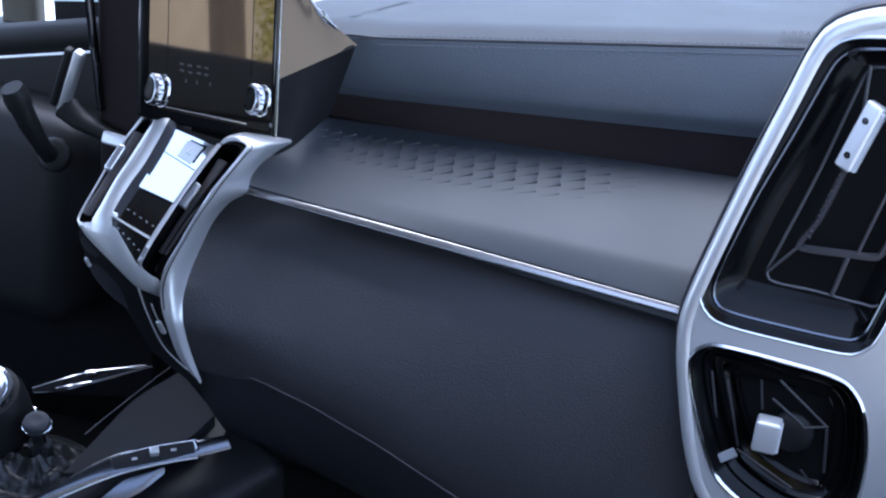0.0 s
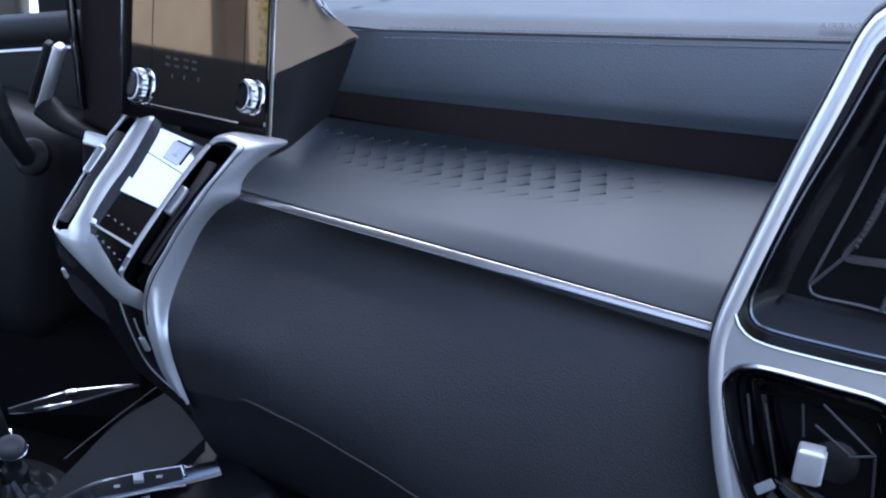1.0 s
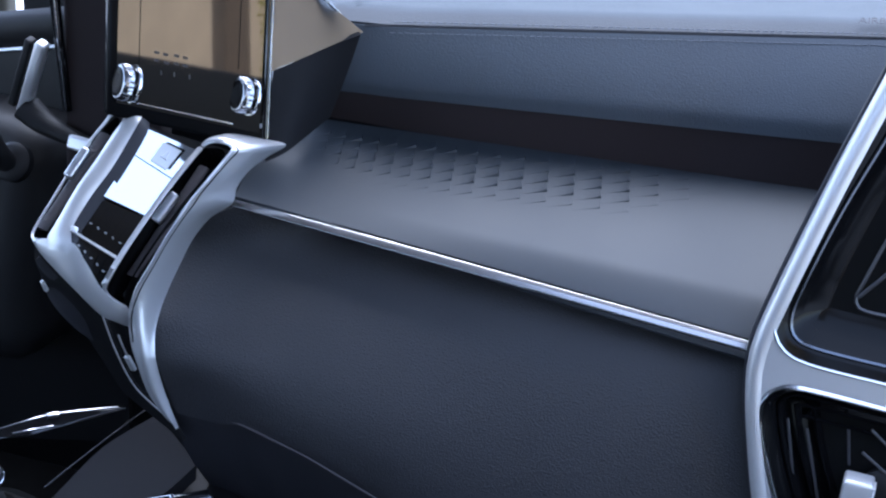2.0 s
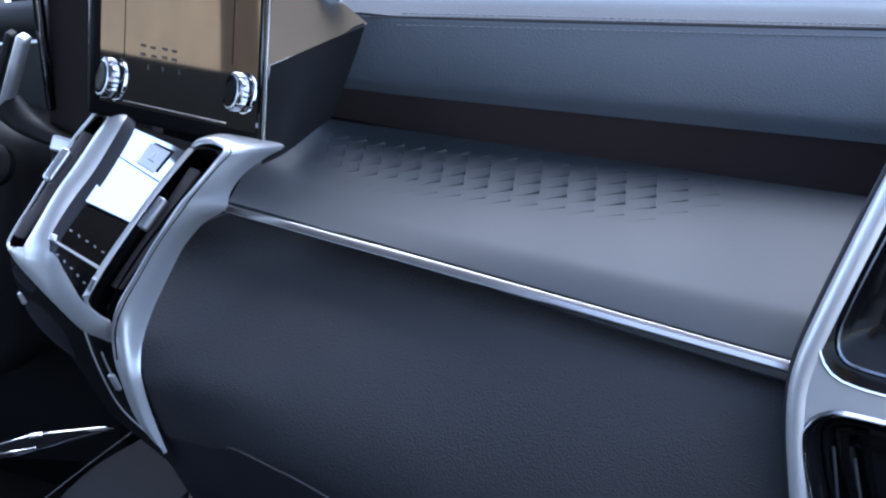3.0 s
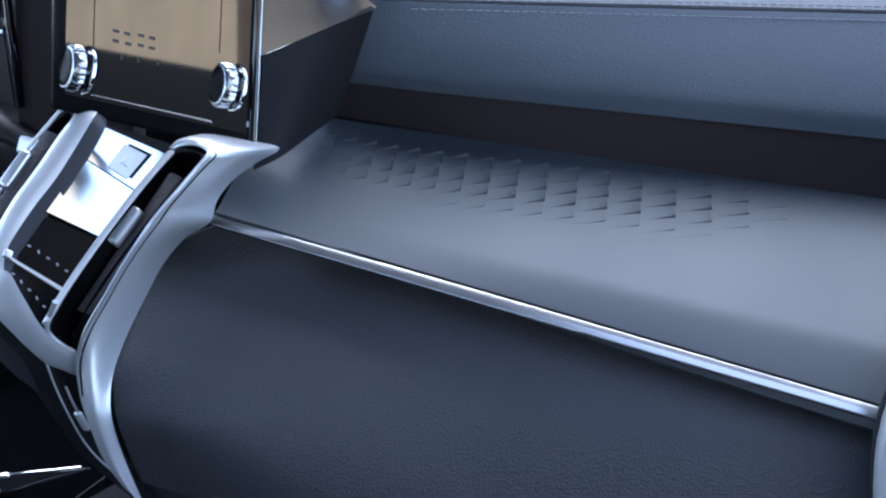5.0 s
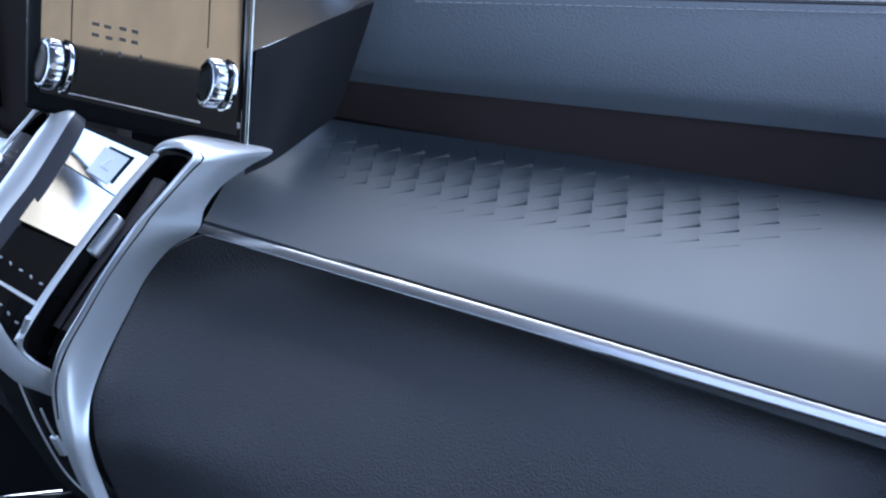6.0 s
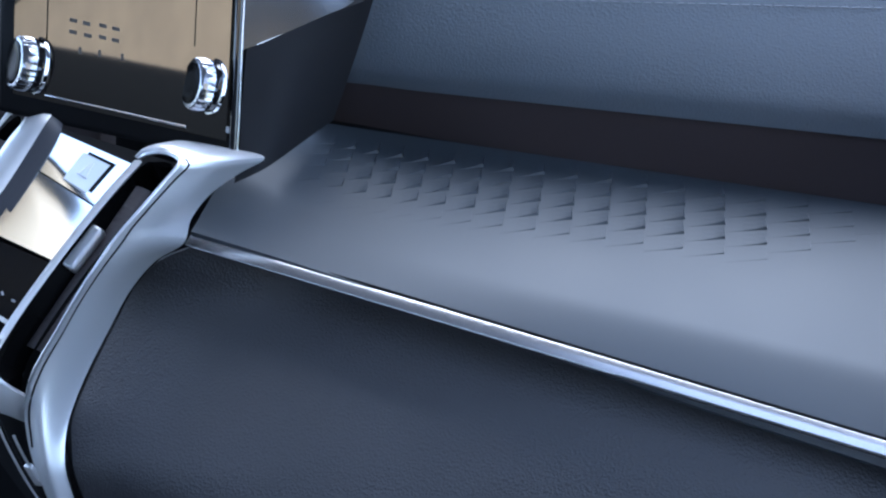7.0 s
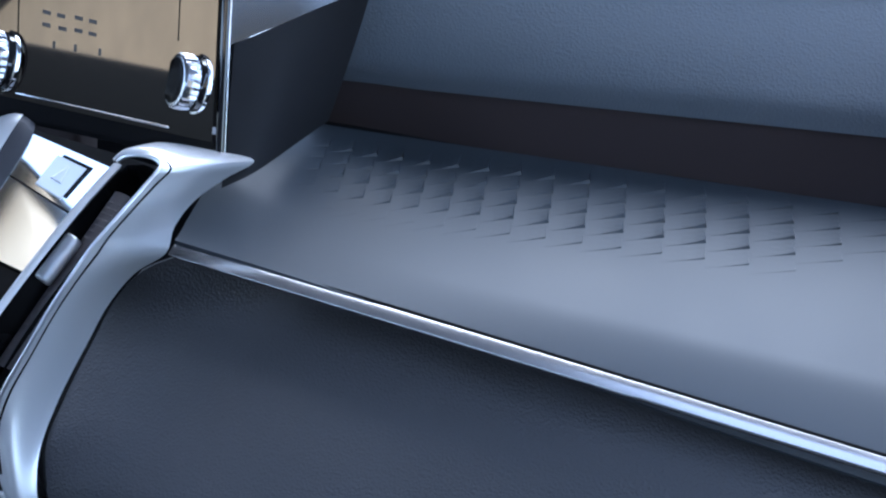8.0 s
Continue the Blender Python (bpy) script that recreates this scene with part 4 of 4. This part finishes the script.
part("front_panel", sheet([[(x, 0.166 - d, line_z(x) - h) for x in DX] for d, h in ((0.0, 0.004), (0.004, 0.02), (0.008, 0.06), (0.02, 0.16), (0.03, 0.50))], 0.006), PLASTIC, driver_pad, "charcoal panel below the silver line")
part("rear_panel", block(0.31, 0.012, 0.42, 0.003, Matrix.Translation((-0.140, 0.335, 1.06))), PLASTIC, driver_pad, "black panel behind the cluster")
part("rear_line", tube([(-0.295, 0.326, 1.064), (-0.20, 0.326, 1.085), (-0.12, 0.326, 1.104)], 0.0014, 12, 6), SATIN, driver_pad)
side_vent = thing("driver_vent", "silver framed vent beside the steering column", "air vent", (-0.08, 0.06, 1.0))
part("frame_bar", block(0.085, 0.011, 0.012, 0.003, frame_of((-0.083, 0.060, 1.132), (0.030, 0, 0.082), (1, 0, -0.3))), SATIN, side_vent, "silver frame bar")
part("slot", block(0.080, 0.008, 0.010, 0.002, frame_of((-0.095, 0.060, 1.135), (0.030, 0, 0.082), (1, 0, -0.3))), PLASTIC, side_vent)
part("arm", tube([(-0.092, 0.058, 1.098), (-0.068, 0.054, 1.088), (-0.035, 0.052, 1.082), (-0.010, 0.050, 1.080)], [0.016, 0.013, 0.010, 0.008], 24, 12, 0.7), PLASTIC, side_vent)
part("arm_tip", block(0.034, 0.014, 0.012, 0.003, frame_of((-0.018, 0.044, 1.083), (1, -0.1, 0.05), (0, 0.5, 0.8))), SATIN, side_vent)
column = thing("steering_column", "matt black steering column cover", "steering column", (-0.14, 0.05, 0.9))
part("cover", block(0.30, 0.12, 0.26, 0.04, Matrix.Translation((-0.240, 0.100, 0.920)) @ pose(0, 0, 0, -14)), PLASTIC, column)
part("boss", turned(((0.019, 0.0), (0.0195, 0.010), (0.016, 0.014), (0.004, 0.015)), frame_of((-0.0883, 0.0303, 1.0516), (1, 0.1, 0.1), (0, 0.6, 0.8)), 30), PLASTIC, column)
stalk = thing("column_stalk", "black column stalk with a ribbed end", "stalk", (-0.0903, 0.0123, 1.0416))
part("rod", tube([(-0.0893, 0.0183, 1.0576), (-0.0923, 0.0083, 1.0776), (-0.1003, 0.0003, 1.1066), (-0.1063, -0.0037, 1.1296)], [0.010, 0.0095, 0.0115, 0.0125], 24, 16), PLASTIC, stalk)
part("end_cap", tube([(-0.1058, -0.0032, 1.1276), (-0.1093, -0.0057, 1.1416), (-0.1113, -0.0077, 1.1506)], [0.0135, 0.0142, 0.0120], 12, 20), PLASTIC, stalk)
for k in range(3):
    part("rib", tube([(-0.1023 - 0.0012 * k, -0.0009 - 0.0006 * k, 1.1126 + 0.004 * k), (-0.1026 - 0.0012 * k, -0.0010 - 0.0006 * k, 1.1136 + 0.004 * k)], 0.0128, 3, 18), PLASTIC, stalk)

# ---- the car's shell and what stands outside ----
SEAT = Matrix.Identity(4)


def slab_at(name, size, at, mat, turn=0.0, bevel=0.01, parent=None):
    return part(name, block(*size, bevel, Matrix.Translation(at) @ pose(0, 0, 0, 0, 0, turn)), mat, parent)


tagged(slab_at("floor", (1.75, 2.2, 0.06), (0.0, -0.55, 0.42), CARPET), "black carpeted car floor", "floor", kind="structure")
tagged(slab_at("wall_front", (1.26, 0.05, 0.70), (0.245, 0.40, 0.74), PLASTIC), "black bulkhead under the windscreen", "wall", kind="structure")
tagged(slab_at("wall_footwell", (0.49, 0.05, 0.40), (-0.63, 0.40, 0.62), PLASTIC), "black footwell bulkhead", "wall", kind="structure")
tagged(slab_at("door_1", (0.06, 1.5, 0.62), (-0.86, -0.30, 0.72), PLASTIC), "closed black driver's door", "door", kind="structure")
# Ground out of view, kept pale to throw light onto the silver bezel.
bm = bmesh.new()
bmesh.ops.create_grid(bm, x_segments=8, y_segments=8, size=400)
tagged(part("ground", bm, BOUNCE), "unseen pale ground that reflects daylight onto the bezel", "ground", kind="structure")

tagged(slab_at("pillar", (0.056, 0.03, 0.60), (-0.330, 0.42, 1.10), PILLAR), "grey-brown windscreen pillar trim", "pillar", kind="structure")
# White block added for the glare of outdoors past the windscreen.
backdrop = thing("outdoor_block", "added white block standing in for the bright outdoors", "wall", (-2.4, 2.2, 0.0))
part("wall", block(2.6, 1.6, 0.42, 0.02, Matrix.Translation((-2.4, 2.2, 0.21))), OUTDOOR_WHITE, backdrop)
part("block_cap", block(2.66, 1.66, 0.05, 0.01, Matrix.Translation((-2.4, 2.2, 0.445))), OUTDOOR_WHITE, backdrop)

house = thing("house", "tan rendered house beside the car", "house", (3.5, -1.5, 0.0))
part("wall", block(0.3, 10.0, 6.2, 0.03, Matrix.Translation((3.55, -9.0, 3.1))), STONE, house)
part("roof_edge", block(0.9, 10.3, 0.18, 0.03, Matrix.Translation((3.4, -9.0, 6.28))), PLASTIC, house, "dark roof edge")
for y in (-6.2, -7.9):
    pane = part("window", block(0.06, 1.1, 1.3, 0.02, Matrix.Translation((3.39, y, 1.9))), GLOSS, house, "dark window")
    part("window_frame", block(0.05, 1.26, 0.10, 0.015, Matrix.Translation((3.385, y, 1.22))), PAINT, pane)

# sill, pillars, cabin back and roof pieces, all unseen, added to shape the daylight
door = thing("trim", "unseen black sill added to darken the lower dashboard", "door sill", (0.99, -0.5, 0.45), kind="structure")
part("sill_blocker", block(0.07, 1.60, 0.59, 0.02, Matrix.Translation((0.99, -0.50, 0.745))), GAP, door)
# Added out of view: blocks low light from the right of the lid.
tagged(slab_at("pillar", (0.06, 0.50, 1.28), (0.99, 0.30, 1.10), PLASTIC), "unseen black panel added to keep side light off the lid", "pillar", kind="structure")
# Two black blocks behind the view: less low light, a darker lower screen.
tagged(slab_at("wall_back", (1.95, 0.08, 1.14), (0.1, -1.36, 0.97), PLASTIC), "unseen black rear wall added to hold back low light", "wall", kind="structure")
tagged(slab_at("pillar", (0.66, 0.08, 0.156), (0.745, -1.36, 1.620), PLASTIC), "unseen black block added to darken the screen's reflection", "pillar", kind="structure")
# Roof pieces out of view, placed where the shelf and lid need shade.
bm = bmesh.new()
for x0, x1, y0, y1 in ((-0.90, 0.42, -1.32, -0.95), (-0.90, 0.34, -0.95, -0.22), (-0.90, 0.72, -0.22, 0.12)):
    bmesh.ops.create_cube(bm, size=1.0, matrix=Matrix.Translation(((x0 + x1) / 2, (y0 + y1) / 2, 1.74)) @ Matrix.Diagonal((x1 - x0, y1 - y0, 0.04, 1)))
tagged(part("ceiling", bm, LINER, smooth=False), "unseen grey headliner pieces cut to block or pass daylight", "ceiling", kind="structure")


def small_tree(at, height, count, seed):
    """A young tree: a tapered trunk, limbs and a crown of many small leaves."""
    rnd = random.Random(seed)
    ob = thing("tree", "young tree with yellow-green leaves beside the car", "tree", at)
    base = Vector(at)
    part("trunk", tube([base, base + Vector((0.02, 0.0, height * 0.4)), base + Vector((0.0, 0.02, height * 0.8))], [0.045, 0.03, 0.012], 16, 10), BARK, ob)
    for i in range(7):
        a = 0.9 * i
        foot = base + Vector((0.015, 0.01, height * (0.38 + 0.05 * i)))
        tip = foot + Vector((0.20 * math.cos(a), 0.26 * math.sin(a), 0.28))
        part("limb", tube([foot, foot.lerp(tip, 0.5) + Vector((0, 0, 0.04)), tip], [0.014, 0.009, 0.004], 8, 7), BARK, ob)
    bm = bmesh.new()
    for i in range(count):
        d = Vector((rnd.gauss(0, 1), rnd.gauss(0, 1), rnd.gauss(0, 1))).normalized() * rnd.random() ** 0.45
        c = base + Vector((0.24 * d.x, 0.30 * d.y, height * 0.68 + 0.75 * d.z)) * 1.0 + Vector((0, 0.05 * math.sin(7 * d.z), 0))
        u = Vector((rnd.gauss(0, 1), rnd.gauss(0, 1), rnd.gauss(0, 1))).normalized() * 0.011
        v = u.cross(Vector((rnd.gauss(0, 1), rnd.gauss(0, 1), rnd.gauss(0, 1)))).normalized() * 0.006
        bm.faces.new([bm.verts.new(c + q) for q in (-u, v, u, -v)])
    tagged(part("crown", bm, LEAF, ob, smooth=False), kind="stuff")


# Post added out of view so that the screen reflects a dark upright band.
post = thing("band_post", "unseen brown post added for a dark band in the screen's reflection", "post", (1.27, -1.92, 0.0))
part("shaft", block(0.085, 0.085, 2.9, 0.010, Matrix.Translation((1.27, -1.92, 1.45))), TIMBER, post)
part("foot", block(0.13, 0.13, 0.10, 0.010, Matrix.Translation((1.27, -1.92, 0.05))), STRUT, post)
small_tree((1.86, -2.30, 0.0), 2.9, 14000, 5)

# ---- the embossed scales of the shelf ----
SEAT = seating((0.9847, 0.2219, -0.0714, 0.0668), (-0.0675, 0.7649, 0.0268, 0.0182), (-0.0407, 0.2554, 0.9331, 0.0728))


def scale_corner(k, r):
    """The right-hand corner of the scale in column k, row r counted from the back."""
    x = 0.2245 + 0.0178 * k + 0.00046 * k * k
    y = back_of(x) - 0.0125 + 0.0008 * k - 0.0155 * r
    return Vector((x - 0.335 * (y - 0.18), y))


def emboss(k, r):
    """How strongly the pattern stands out at a knot of its grid."""
    last = 3.9 + 0.7 * ramp(k, 1, 5) - 2.2 * ramp(k, 9.5, 15)
    return ramp(r, 0.0, 1.1) * ramp(-r, -last - 1.4, -last + 1.2) * ramp(k, -5.0, -0.5) * ramp(-k, -14.6, -10.0)


for k in range(-3, 16):
    for r in range(-1, 8):
        a, b, c, d = scale_corner(k - 1, r + 0.58), scale_corner(k, r), scale_corner(k, r + 1), scale_corner(k - 1, r + 1.58)
        high = 0.0025 * emboss(k, r + 1)
        if high < 0.00006:
            continue
        a.y, b.y = min(a.y, back_of(a.x) - 0.004), min(b.y, back_of(b.x) - 0.004)
        bm = bmesh.new()
        rows = []
        for v in (0.0, 0.4, 0.75, 1.0):
            line = []
            for u in (0.0, 0.45, 0.8, 1.0):
                p = a.lerp(b, u).lerp(d.lerp(c, u), v)
                line.append(bm.verts.new((p.x, p.y, shelf_z(p.x, p.y) + 0.00006 + high * u ** 2.6 * v ** 1.4)))
            rows.append(line)
        for p, q in zip(rows, rows[1:]):
            for i in range(3):
                bm.faces.new((p[i], q[i], q[i + 1], p[i + 1]))
        rim = rows[0] + [row[3] for row in rows[1:]] + rows[3][2::-1] + [row[0] for row in rows[2:0:-1]]
        mid = (a + b + c + d) / 4
        foot = []
        for v in rim:
            rise = v.co.z - shelf_z(v.co.x, v.co.y)
            out = (v.co.xy - mid).normalized() * rise * 0.7
            foot.append(bm.verts.new((v.co.x + out.x, v.co.y + out.y, shelf_z(v.co.x, v.co.y) - 0.0006)))
        for i in range(12):
            bm.faces.new((rim[i], rim[(i + 1) % 12], foot[(i + 1) % 12], foot[i]))
        bmesh.ops.recalc_face_normals(bm, faces=bm.faces)
        part("scale", bm, SOFT, shelf, smooth=False)
